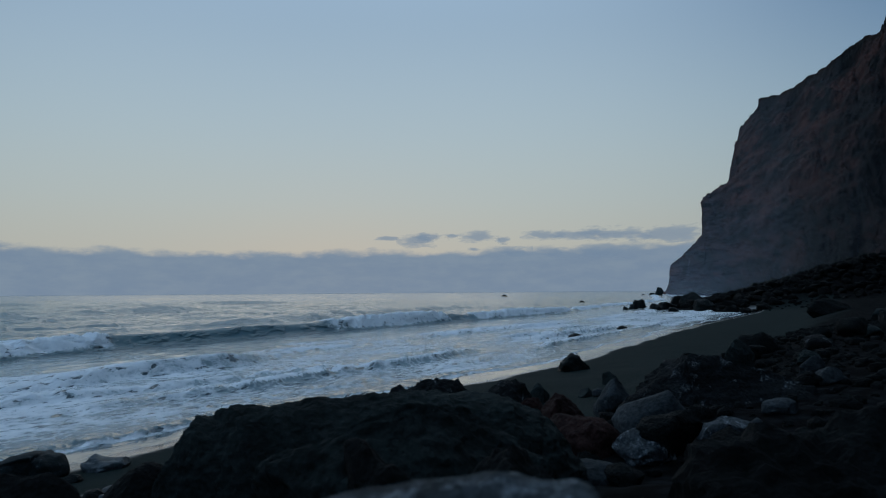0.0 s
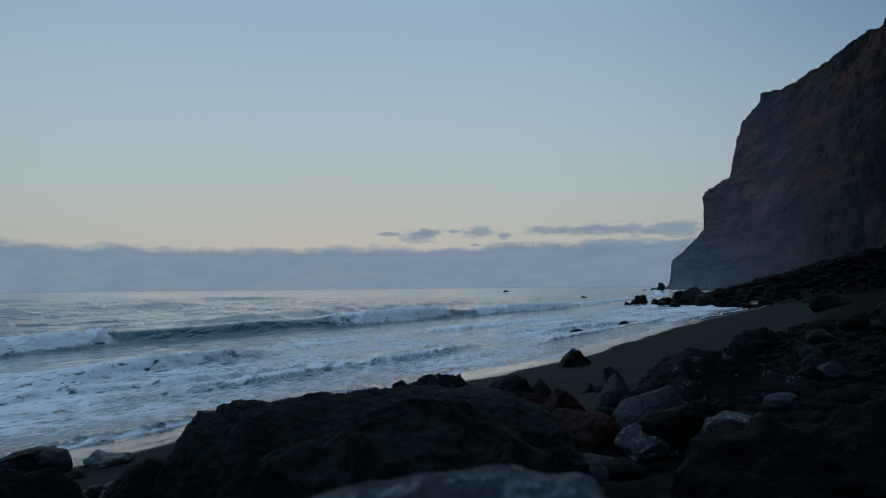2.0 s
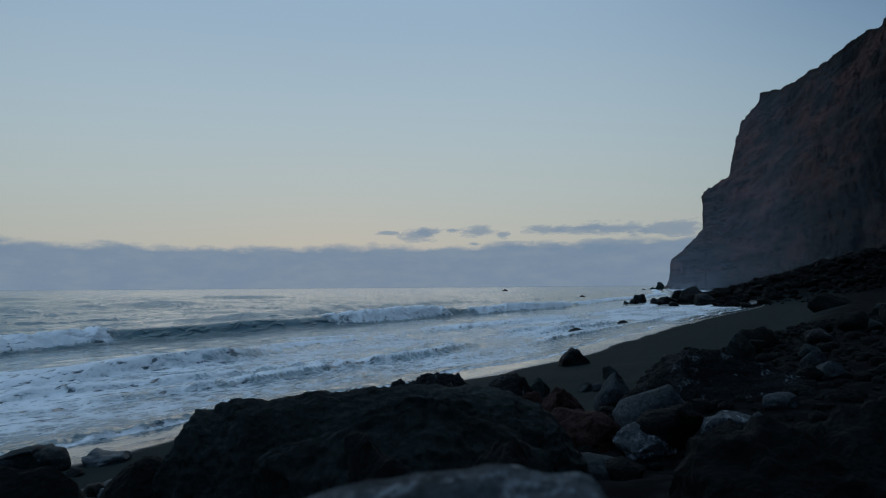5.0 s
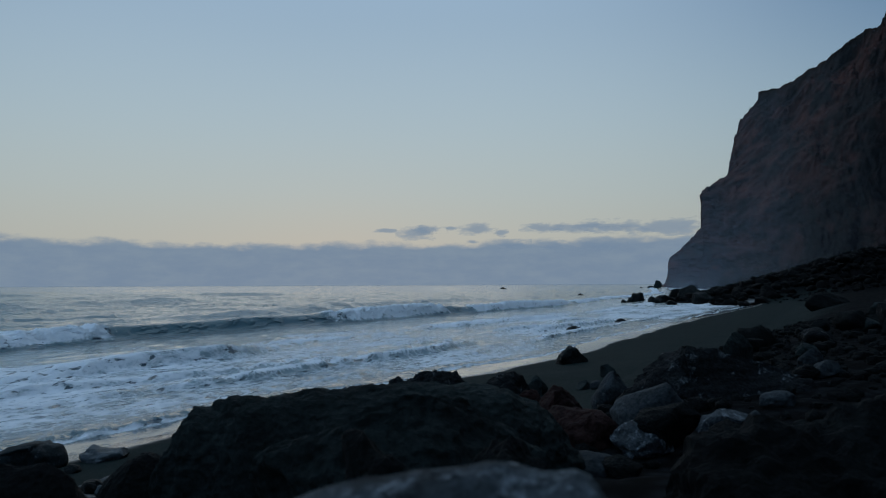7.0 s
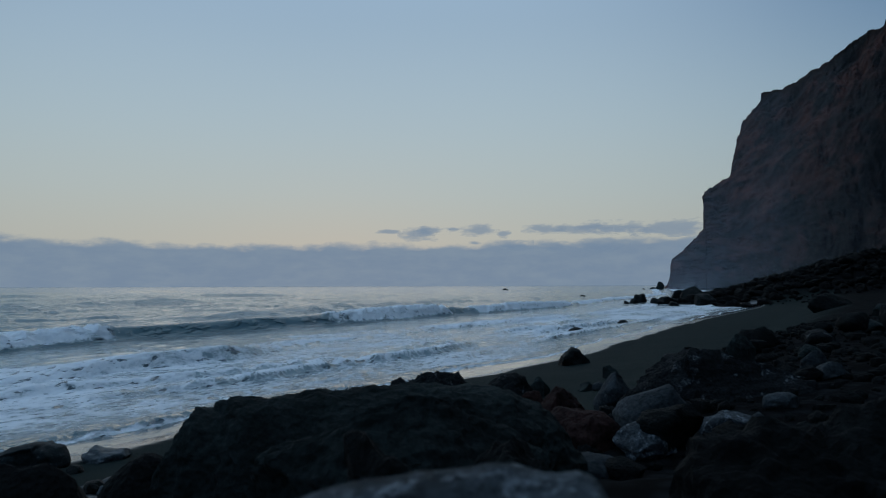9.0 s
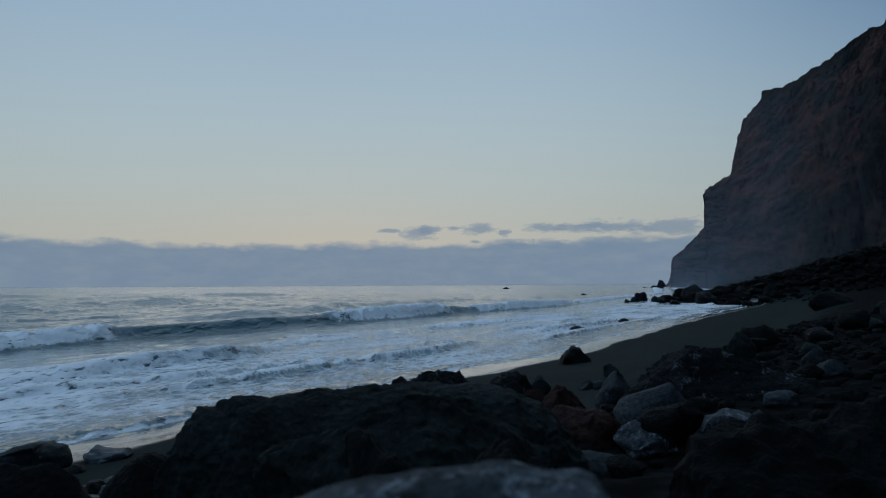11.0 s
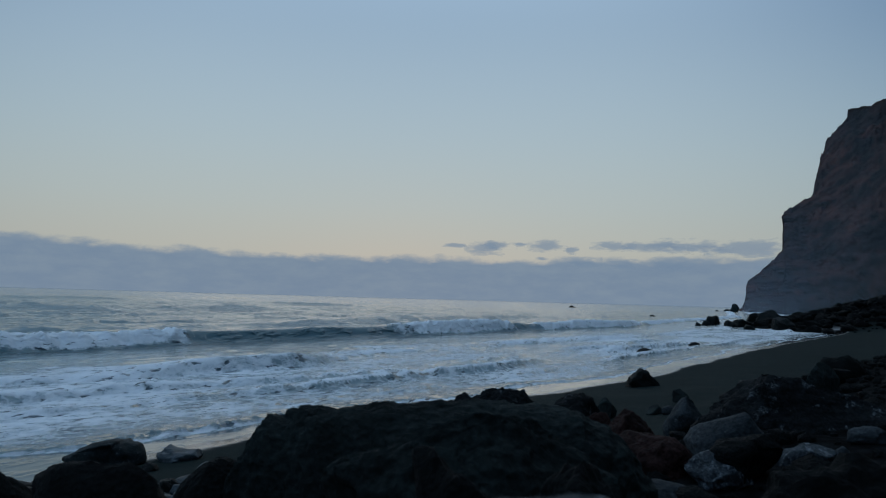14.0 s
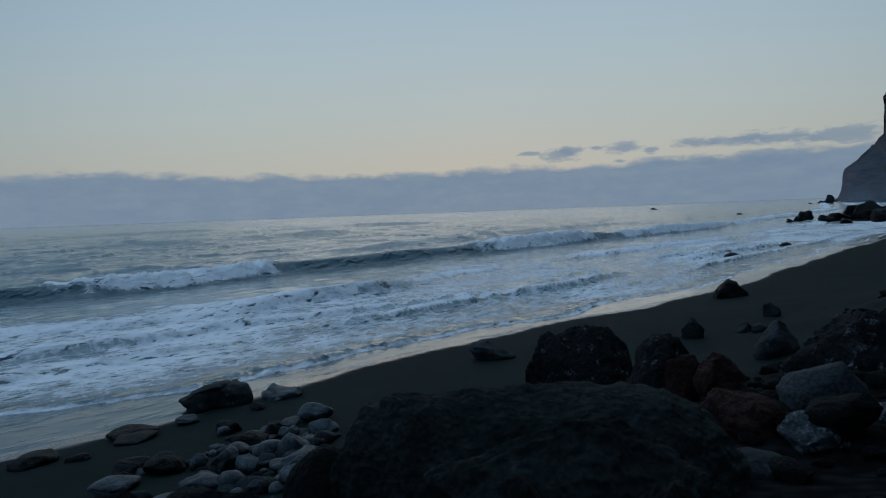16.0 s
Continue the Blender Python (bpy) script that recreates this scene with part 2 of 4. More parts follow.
def sea_material():
    """Smooth dark water that mirrors the sky, milky where it is full of air, with rafts and flecks of foam."""
    m, nodes, links, b = material("sea_water")
    tc = nodes.new("ShaderNodeTexCoord")
    foam = nodes.new("ShaderNodeAttribute")
    foam.attribute_name = "foam"
    calm = nodes.new("ShaderNodeAttribute")
    calm.attribute_name = "calm"
    distant = nodes.new("ShaderNodeAttribute")
    distant.attribute_name = "distant"

    surf_sheen = nodes.new("ShaderNodeAttribute")
    surf_sheen.attribute_name = "surf_sheen"

    def crestwise(across, along):
        """Coordinates turned along the crests and drawn out that way."""
        n = nodes.new("ShaderNodeMapping")
        n.vector_type = "TEXTURE"
        n.inputs["Rotation"].default_value = (0, 0, radians(-30))
        n.inputs["Scale"].default_value = (across, along, 1.0)
        links.new(tc.outputs["Object"], n.inputs[0])
        return n.outputs[0]

    def centred(sock, size):
        return maths(nodes, links, "MULTIPLY", maths(nodes, links, "SUBTRACT", sock, 0.5), size)

    rafts = noise_node(nodes, links, crestwise(1.0, 1.7), 0.6, 7, 0.7)
    flecks = noise_node(nodes, links, crestwise(1.0, 1.5), 3.2, 8, 0.72)
    holes = noise_node(nodes, links, crestwise(0.2, 0.6), 1.0, 4, 0.6)
    bend = noise_node(nodes, links, crestwise(1.0, 1.3), 0.8, 4)
    warp = nodes.new("ShaderNodeVectorMath")
    warp.operation = "MULTIPLY_ADD"
    warp.inputs[1].default_value = (1.4, 1.4, 0)
    links.new(bend.outputs["Color"], warp.inputs[0])
    links.new(crestwise(1.0, 1.3), warp.inputs[2])
    lace = nodes.new("ShaderNodeTexVoronoi")
    lace.feature = "DISTANCE_TO_EDGE"
    lace.inputs["Scale"].default_value = 2.2
    links.new(warp.outputs[0], lace.inputs["Vector"])
    thread = span(nodes, links, lace.outputs[0], 0.0, 0.16, 1.0, 0.0)
    open_water = span(nodes, links, holes.outputs[0], 0.57, 0.65)
    body = maths(nodes, links, "ADD", maths(nodes, links, "MULTIPLY", foam.outputs["Fac"], 1.55), centred(rafts.outputs[0], 1.5))
    solid = maths(nodes, links, "SUBTRACT", maths(nodes, links, "ADD", body, centred(flecks.outputs[0], 2.6)), maths(nodes, links, "MULTIPLY", open_water, 0.9))
    full = span(nodes, links, solid, 0.5, 1.1)
    thin = maths(nodes, links, "MULTIPLY", thread, span(nodes, links, solid, 0.15, 0.75, 0.0, 0.75))
    cover = maths(nodes, links, "MULTIPLY", maths(nodes, links, "MAXIMUM", full, thin), span(nodes, links, foam.outputs["Fac"], 0.04, 0.22), True)
    milky = maths(nodes, links, "MULTIPLY", span(nodes, links, body, 0.1, 1.0), span(nodes, links, open_water, 0.0, 1.0, 1.0, 0.15))
    clear = mixed(nodes, links, calm.outputs["Fac"], (0.055, 0.112, 0.132, 1), (0.045, 0.076, 0.088, 1))
    # aerated surf, with reflected sky put into the base colour
    clear = mixed(nodes, links, surf_sheen.outputs["Fac"], clear, (0.27, 0.33, 0.335, 1))
    water = mixed(nodes, links, milky, clear, (0.3, 0.37, 0.4, 1))
    gaps = maths(nodes, links, "MULTIPLY", span(nodes, links, holes.outputs[0], 0.58, 0.63), span(nodes, links, foam.outputs["Fac"], 0.1, 0.35))
    water = mixed(nodes, links, gaps, water, (0.035, 0.06, 0.085, 1))
    froth = mixed(nodes, links, span(nodes, links, flecks.outputs[0], 0.3, 0.7), (0.8, 0.81, 0.84, 1), (0.97, 0.96, 0.97, 1))
    links.new(mixed(nodes, links, cover, water, froth), b.inputs["Base Color"])
    ruffled = span(nodes, links, distant.outputs["Fac"], 0.0, 1.0, 0.07, 0.14)
    links.new(maths(nodes, links, "MAXIMUM", ruffled, span(nodes, links, cover, 0.0, 1.0, 0.0, 0.75)), b.inputs["Roughness"])
    b.inputs["IOR"].default_value = 1.36
    b.inputs["Specular Tint"].default_value = (0.6, 0.95, 1.0, 1)
    # heights in metres: slow swell, wind chop in dashes, foam that stands a little proud
    swell = noise_node(nodes, links, crestwise(1.0, 2.0), 0.28, 2, 0.5)
    chop = noise_node(nodes, links, crestwise(0.45, 1.1), 1.0, 4, 0.55)
    h = maths(nodes, links, "ADD", centred(swell.outputs[0], 0.42), maths(nodes, links, "MULTIPLY", span(nodes, links, chop.outputs[0], 0.42, 0.8), 0.22))
    h = maths(nodes, links, "MULTIPLY", h, span(nodes, links, calm.outputs["Fac"], 0.0, 1.2, 1.0, 0.05))
    h = maths(nodes, links, "SUBTRACT", h, maths(nodes, links, "MULTIPLY", maths(nodes, links, "MULTIPLY", open_water, span(nodes, links, body, 0.1, 1.0)), 0.2))
    h = maths(nodes, links, "ADD", h, maths(nodes, links, "MULTIPLY", maths(nodes, links, "MULTIPLY", cover, flecks.outputs[0]), 0.15))
    bump(nodes, links, b, h, 0.6, 1.0)
    return m


SEA = sea_material()


def cliff_material():
    m, nodes, links, b = material("cliff_rock")
    along = nodes.new("ShaderNodeAttribute")
    along.attribute_name = "wall"
    vec = along.outputs["Vector"]
    beds = nodes.new("ShaderNodeMapping")
    beds.inputs["Scale"].default_value = (0.05, 1.0, 0.08)
    links.new(vec, beds.inputs[0])
    bed = noise_node(nodes, links, beds.outputs[0], 1.0, 8, 0.65)
    streaks = nodes.new("ShaderNodeMapping")
    streaks.inputs["Scale"].default_value = (0.16, 1.0, 0.03)
    links.new(vec, streaks.inputs[0])
    streak = noise_node(nodes, links, streaks.outputs[0], 1.0, 6, 0.6)
    patch = noise_node(nodes, links, vec, 0.07, 9, 0.7)
    fine = noise_node(nodes, links, vec, 0.3, 9, 0.75)
    col = mixed(nodes, links, span(nodes, links, bed.outputs[0], 0.38, 0.62), (0.016, 0.013, 0.013, 1), (0.11, 0.043, 0.033, 1))
    col = mixed(nodes, links, maths(nodes, links, "MULTIPLY", span(nodes, links, streak.outputs[0], 0.5, 0.75), 0.25), col, (0.055, 0.042, 0.038, 1))
    col = mixed(nodes, links, span(nodes, links, patch.outputs[0], 0.47, 0.58), col, (0.013, 0.012, 0.012, 1))
    col = mixed(nodes, links, maths(nodes, links, "MULTIPLY", span(nodes, links, fine.outputs[0], 0.45, 0.65), 0.8), col, (0.014, 0.014, 0.014, 1))
    # dark scrub on the talus, with shade of the right-hand face painted in
    scrub_shade = nodes.new("ShaderNodeAttribute")
    scrub_shade.attribute_name = "scrub_shade"
    links.new(mixed(nodes, links, scrub_shade.outputs["Fac"], col, (0.008, 0.0085, 0.008, 1)), b.inputs["Base Color"])
    b.inputs["Roughness"].default_value = 0.95
    b.inputs["Specular IOR Level"].default_value = 0.05
    h = maths(nodes, links, "ADD", fine.outputs[0], maths(nodes, links, "MULTIPLY", bed.outputs[0], 2.0))
    bump(nodes, links, b, h, 0.9, 1.6)
    return m


CLIFF = cliff_material()


def cloud_material(name, sx, sz, swing, dense=0.93, firm=(0.1, 0.95)):
    """Distant cloud: a soft-edged backdrop that shines with the evening sky's light."""
    m, nodes, links, b = material(name)
    nodes.remove(b)
    edge = nodes.new("ShaderNodeAttribute")
    edge.attribute_name = "edge"
    tc = nodes.new("ShaderNodeTexCoord")
    mp = nodes.new("ShaderNodeMapping")
    mp.inputs["Scale"].default_value = (sx, sx, sz)
    links.new(tc.outputs["Object"], mp.inputs[0])
    puff = noise_node(nodes, links, mp.outputs[0], 1.0, 8, 0.6)
    a = maths(nodes, links, "ADD", edge.outputs["Fac"], maths(nodes, links, "MULTIPLY", maths(nodes, links, "SUBTRACT", puff.outputs[0], 0.5), swing))
    alpha = maths(nodes, links, "MULTIPLY", span(nodes, links, a, *firm), dense)
    col = mixed(nodes, links, span(nodes, links, puff.outputs[0], 0.3, 0.75), lin(110, 131, 155), lin(119, 138, 158))
    em = nodes.new("ShaderNodeEmission")
    links.new(col, em.inputs[0])
    tr = nodes.new("ShaderNodeBsdfTransparent")
    mx = nodes.new("ShaderNodeMixShader")
    links.new(alpha, mx.inputs[0])
    links.new(tr.outputs[0], mx.inputs[1])
    links.new(em.outputs[0], mx.inputs[2])
    links.new(mx.outputs[0], nodes["Material Output"].inputs[0])
    return m


BANK_CLOUD = cloud_material("cloud_bank_grey", 0.005, 0.016, 1.3, 0.93, (0.2, 0.85))
PUFF_CLOUD = cloud_material("cloud_puff_grey", 0.007, 0.026, 2.3, 0.72, (0.1, 0.85))


# ---------------------------------------------------------------- mesh helpers
def mesh_of(name, verts, faces, mat, attributes=(), smooth=True):
    me = bpy.data.meshes.new(name)
    verts, faces = np.asarray(verts, np.float32), np.asarray(faces, np.int32)
    k = faces.shape[1]
    me.vertices.add(len(verts))
    me.vertices.foreach_set("co", verts.ravel())
    me.loops.add(faces.size)
    me.loops.foreach_set("vertex_index", faces.ravel())
    me.polygons.add(len(faces))
    me.polygons.foreach_set("loop_start", np.arange(0, faces.size, k, dtype=np.int32))
    me.update(calc_edges=True)
    me.validate()
    if smooth:
        me.polygons.foreach_set("use_smooth", np.ones(len(me.polygons), bool))
    for key, values in attributes:
        me.attributes.new(key, "FLOAT", "POINT").data.foreach_set("value", np.asarray(values, np.float32))
    me.materials.append(mat)
    return new(name, me)


def grid_faces(rows, cols, wrap=False):
    r, c = np.meshgrid(np.arange(rows - 1), np.arange(cols if wrap else cols - 1), indexing="ij")
    c2 = (c + 1) % cols
    return np.stack([r * cols + c, r * cols + c2, (r + 1) * cols + c2, (r + 1) * cols + c], -1).reshape(-1, 4)


# ---------------------------------------------------------------- ground: one sheet to the horizon
def build_ground():
    ang = np.radians(np.concatenate([np.arange(-180, -60, 2.0), np.arange(-60, 50, 0.2), np.arange(50, 180, 2.0)]))
    rad = np.concatenate([[0.02], np.exp(np.linspace(np.log(0.3), np.log(300), 330)), [500, 900, 1800, 3300, 4950]])
    R, A = np.meshgrid(rad, ang, indexing="ij")
    x, y = (R * np.sin(A)).ravel() + 0.4, (R * np.cos(A)).ravel() - 0.5
    z = ground_z(x, y)
    d = inland(x, y)
    wet = np.clip(1 - (d - 0.55 - 0.5 * fbm(flat(x, y, 0.45), 3, 31)) / 0.3, 0, 1)
    stony = np.clip((d - 9.8 + 2.0 * fbm(flat(x, y, 0.35), 3, 33)) / 2.0, 0, 1)
    stony = np.maximum(stony, np.exp(-((y - 104 - 0.25 * (x - 40)) / 11.0) ** 4) * np.clip((x - 30) / 4, 0, 1))
    wet = wet * (1 - stony)
    ob = mesh_of("ground", np.stack([x, y, z], 1), grid_faces(len(rad), len(ang), True)[:, ::-1], SAND, [("wet", wet), ("stony", stony)])
    return tagged(ob, "black volcanic sand beach, dark and wet towards the sea", "ground", kind="structure")


build_ground()


# ---------------------------------------------------------------- sea with swell, breakers and wash
def offshore(x, y):
    lean = np.interp(y, [0, 20, 60, 120], [0.72, 0.82, 0.86, 0.86])
    return -inland(x, y) * lean


def along_crest(y, scale, seed):
    """A slow wander along the shore, -1 to 1."""
    return fbm(flat(y, y * 0, scale), 3, seed)


def between(y, lo, hi, soft):
    return np.clip((y - lo) / soft, 0, 1) * np.clip((hi - y) / soft, 0, 1)


def build_sea():
    ang = np.radians(np.concatenate([np.arange(-178, -48, 1.0), np.arange(-48, 36, 0.1), np.arange(36, 60, 1.5)]))
    rad = np.concatenate([np.exp(np.linspace(np.log(5.0), np.log(260), 680)), np.exp(np.linspace(np.log(265), np.log(4950), 90))])
    R, A = np.meshgrid(rad, ang, indexing="ij")
    x, y, R = (R * np.sin(A)).ravel(), (R * np.cos(A)).ravel(), R.ravel()
    q = offshore(x, y)
    across, along = x * 0.86 - y * 0.5, y * 0.86 + x * 0.5
    far = np.clip(1.5 - R / 600.0, 0, 1)
    # wind chop: low ripples, and sparse steep wavelets with dark fronts, broader further out
    out_at_sea = np.clip((q - 20) / 16, 0, 1)
    z = 0.1 + np.clip(q / 14, 0, 1) * 0.1 * fbm(flat(across, along, 0.42, 0.17), 3, 41) / (1 + (R / 160.0) ** 2)
    z += out_at_sea * far * 0.1 * fbm(flat(across, along, 0.16, 0.05), 3, 47)
    bent = 0.35 * fbm(flat(x, y, 0.3), 2, 53)[:, None]
    steep = np.maximum(0, ridged(flat(across, along, 0.6, 0.2) + bent, 2, 51) - 0.5)
    z += 0.24 * steep * np.clip((q - 2.5) / 5, 0, 1) * (0.35 + 0.65 * out_at_sea) / (1 + (R / 80.0) ** 2)
    wide = np.maximum(0, ridged(flat(across, along, 0.2, 0.06) + bent, 2, 55) - 0.45)
    z += 0.55 * wide * out_at_sea * far / (1 + (R / 300.0) ** 2)
    dashes = np.maximum(0, ridged(flat(across, along, 0.5, 0.2) + bent * 1.5, 2, 57) - 0.5)
    z += 0.28 * dashes * out_at_sea * far / (1 + (R / 200.0) ** 2)
    foam = np.zeros_like(z)
    billow = 1 - np.abs(fbm(flat(x, y, 1.1), 3, 130, 0.42)) * 2
    ragged = fbm(flat(x, y, 0.5), 3, 131)
    # the swell lines further out, smooth and long
    for at, high, front, back, wander, seed in ((39, 0.55, 1.6, 4.0, 5.0, 64), (58, 0.55, 2.2, 5.0, 8.0, 65), (84, 0.55, 3.0, 6.0, 9.0, 66),
                                                (120, 0.6, 4.0, 8.0, 12.0, 67), (165, 0.6, 5.0, 9.0, 14.0, 68), (225, 0.65, 7.0, 12.0, 16.0, 69)):
        u = q - at - wander * along_crest(y, 0.045, seed)
        tall = np.clip(0.4 + 1.6 * along_crest(y + x * 0.4, 0.03, seed + 20), 0.0, 1.5)
        z += high * tall * np.where(u < 0, np.exp(-(u / front) ** 2), np.exp(-(u / back) ** 2))
    # the breaking wave: a dark standing face, falling over into a white roll along part of its length
    u = q - 22.6 - 1.6 * along_crest(y, 0.06, 61)
    tall = (0.74 + 0.3 * along_crest(y, 0.11, 81)) * np.clip((y - 14) / 10, 0.25, 1) * np.clip((125 - y) / 50, 0.3, 1)
    face = np.where(u < 0, np.exp(-(u / 0.52) ** 2), np.exp(-(u / 2.8) ** 2))
    z += tall * face
    edge = y + 2.5 * ragged
    broken = np.clip(np.clip((edge - 51) / 3, 0, 1) - between(edge, 66, 73, 1.5) - between(edge, 96, 102, 2), 0, 1)
    broken = np.maximum(broken, np.maximum(0.95 * between(edge, 26.5, 38.0, 1.5), np.clip((20 - edge) / 3, 0, 1)))
    roll = np.where(u < 0, np.clip((u + 0.95 + 0.25 * ragged) / 0.3, 0, 1), np.exp(-(u / 1.6) ** 2))
    foam = np.maximum(foam, 1.15 * broken * roll)
    z += broken * roll * (0.12 + 0.2 * billow)
    foam = np.maximum(foam, 0.42 * broken * np.where(u > 0, np.exp(-u / 3.5), 0))
    # the spent breaker inside it, with one stretch that still stands dark
    u = q - 12.0 - 1.8 * along_crest(y, 0.08, 62)
    spent = np.clip(0.75 + 0.9 * along_crest(y, 0.12, 83) - 0.85 * between(edge, 23.5, 29, 1.2) - 0.5 * between(edge, 37, 41, 1.5), 0, 1)
    tall = 0.12 + 0.4 * between(y, 22, 31, 3) + 0.1 * along_crest(y, 0.15, 82)
    z += tall * np.where(u < 0, np.exp(-(u / 0.34) ** 2), np.exp(-(u / 2.0) ** 2))
    roll = np.where(u < 0, np.clip((u + 0.5 + 0.2 * ragged) / 0.2, 0, 1), np.exp(-(u / 2.2) ** 2))
    foam = np.maximum(foam, 0.95 * spent * roll)
    z += spent * roll * 0.12 * billow
    # low bores that run up the beach, dark along their fronts
    for at, high, front, wander, seed in ((7.6, 0.2, 0.2, 1.6, 63), (5.0, 0.26, 0.2, 1.2, 71), (3.0, 0.2, 0.16, 0.7, 72)):
        u = q - at - wander * along_crest(y, 0.11, seed)
        up = np.clip(0.45 + 1.5 * along_crest(y, 0.13, seed + 20), 0, 1)
        z += high * up * np.where(u < 0, np.exp(-(u / front) ** 2), np.exp(-(u / 0.9) ** 2)) * (0.75 + 0.5 * billow)
        foam = np.maximum(foam, 0.95 * up * np.where(u < -0.04, 0, np.exp(-(u / 0.8) ** 2)))
    # spent foam between the breakers and the beach; the trough before the wave stays clear
    drift = np.clip(0.6 + 0.75 * fbm(flat(across, along, 0.25, 0.13), 4, 90), 0.3, 1.0)
    inner = q - 1.0 - 1.9 * np.clip((12.5 - y) / 2.5, 0, 1) * (y > 0) - 0.7 * fbm(flat(x, y, 0.25), 3, 97)
    foam = np.maximum(foam, np.clip(inner / 1.2, 0, 1) * np.clip((17.3 - q + 2.5 * ragged) / 3.5, 0, 1) * drift * np.interp(q, [3, 9], [0.72, 1.0]))
    # the ragged dark bore where the foam meets the smooth wash
    up = np.clip(0.55 + 1.4 * along_crest(y, 0.16, 96), 0.1, 1) * np.clip((30 - y) / 8, 0.15, 1)
    crumbled = ridged(flat(x, y, 2.2), 3, 98)
    z += 0.1 * up * np.where(inner < 0, np.exp(-(inner / 0.12) ** 2), np.exp(-(inner / 0.6) ** 2)) * np.clip(0.7 + 0.9 * crumbled, 0, 2)
    foam = np.where(np.abs(inner - 0.3) < 0.4 * up, foam * np.clip(0.7 + 0.6 * crumbled, 0.3, 1), foam)
    # white water along the far shore and round the rocks of the spur
    foam = np.maximum(foam, (0.75 + 0.3 * ragged) * np.exp(-((q - 6) / 5.0) ** 2) * np.clip((y - 45) / 40, 0, 1) * np.clip((260 - y) / 60, 0, 1))
    # the thin lacy edge of the foam on the smooth wash
    foam = np.maximum(foam, 0.75 * np.exp(-((inner + 0.15) / 0.13) ** 2))
    z += 0.045 * fbm(flat(x, y, 0.22), 3, 95) * np.clip((6 - q) / 6, 0, 1)
    z = np.where(q < -1.5, z - 0.25 * np.clip(-q - 1.5, 0, 8), z)
    calm = np.maximum(np.clip((3.6 - q) / 2.4, 0, 1), 0.5 * np.clip((24 - q) / 6.0, 0, 1))
    calm = np.maximum(calm, 0.45 * np.clip((R - 60) / 160.0, 0, 1) + 0.2 * np.clip((R - 220) / 400.0, 0, 1))
    calm = np.where(np.abs(inner - 0.2) < 0.5, np.minimum(calm, 0.3), calm)
    # trough and outer sea paler, in place of the sky's reflection
    surf_sheen = np.clip((21.8 - q) / 1.5, 0, 1) * np.clip((q - 3.5) / 3, 0, 1)
    surf_sheen = np.maximum(surf_sheen, 0.32 * np.clip((q - 26) / 8, 0, 1))
    distant = np.clip((R - 25) / 150.0, 0, 1) ** 0.6 * np.clip((q - 14) / 12.0, 0.25, 1)
    keep = q > -4.0
    faces = grid_faces(len(rad), len(ang))[:, ::-1]
    faces = faces[keep[faces].any(1)]
    used = np.unique(faces)
    index = np.zeros(len(x), np.int64)
    index[used] = np.arange(len(used))
    ob = mesh_of("water", np.stack([x, y, z], 1)[used], index[faces], SEA, [("foam", foam[used]), ("calm", calm[used]), ("distant", distant[used]), ("surf_sheen", surf_sheen[used])])
    return tagged(ob, "grey evening sea with swell, breaking waves and white foam", "sea", kind="structure")


build_sea()


# ---------------------------------------------------------------- cliff
# past azimuth 34 the cliff is unseen, raised there to shade the slope
CREST_A = np.array([17.9, 18.43, 18.66, 18.9, 19.84, 21.29, 21.39, 22.31, 23.21, 23.57, 24.15, 24.96, 25.5, 25.58, 26.94, 27.89, 29.4, 30.32, 31.23, 32.65, 33.61, 38, 46, 60, 90, 130, 170, 195, 215])
CREST_E = np.array([-0.45, -0.13, 0.45, 2.0, 2.78, 4.37, 7.21, 7.76, 8.26, 9.86, 12.13, 13.09, 13.6, 14.2, 14.35, 14.69, 15.55, 15.99, 16.61, 17.49, 17.6, 28, 48, 63, 67, 58, 32, 10, 4])
FOOT_A = np.array([17.9, 19, 21, 23, 25, 27, 29, 31, 33, 38, 46, 60, 90, 130, 170, 195, 215.0])
FOOT_R = np.array([470, 450, 420, 380, 330, 285, 245, 212, 190, 155, 122, 92, 68, 62, 80, 130, 200.0])


def crest_elevation(az):
    """Degrees by which the cliff's edge stands over the horizon, notched in small steps."""
    notch = 0.15 * fbm(np.stack([az * 7.0, az * 0, az * 0], 1), 5, 91, 0.65) * np.clip((az - 18.6) / 0.5, 0, 1)
    return np.interp(az + notch, CREST_A, CREST_E)


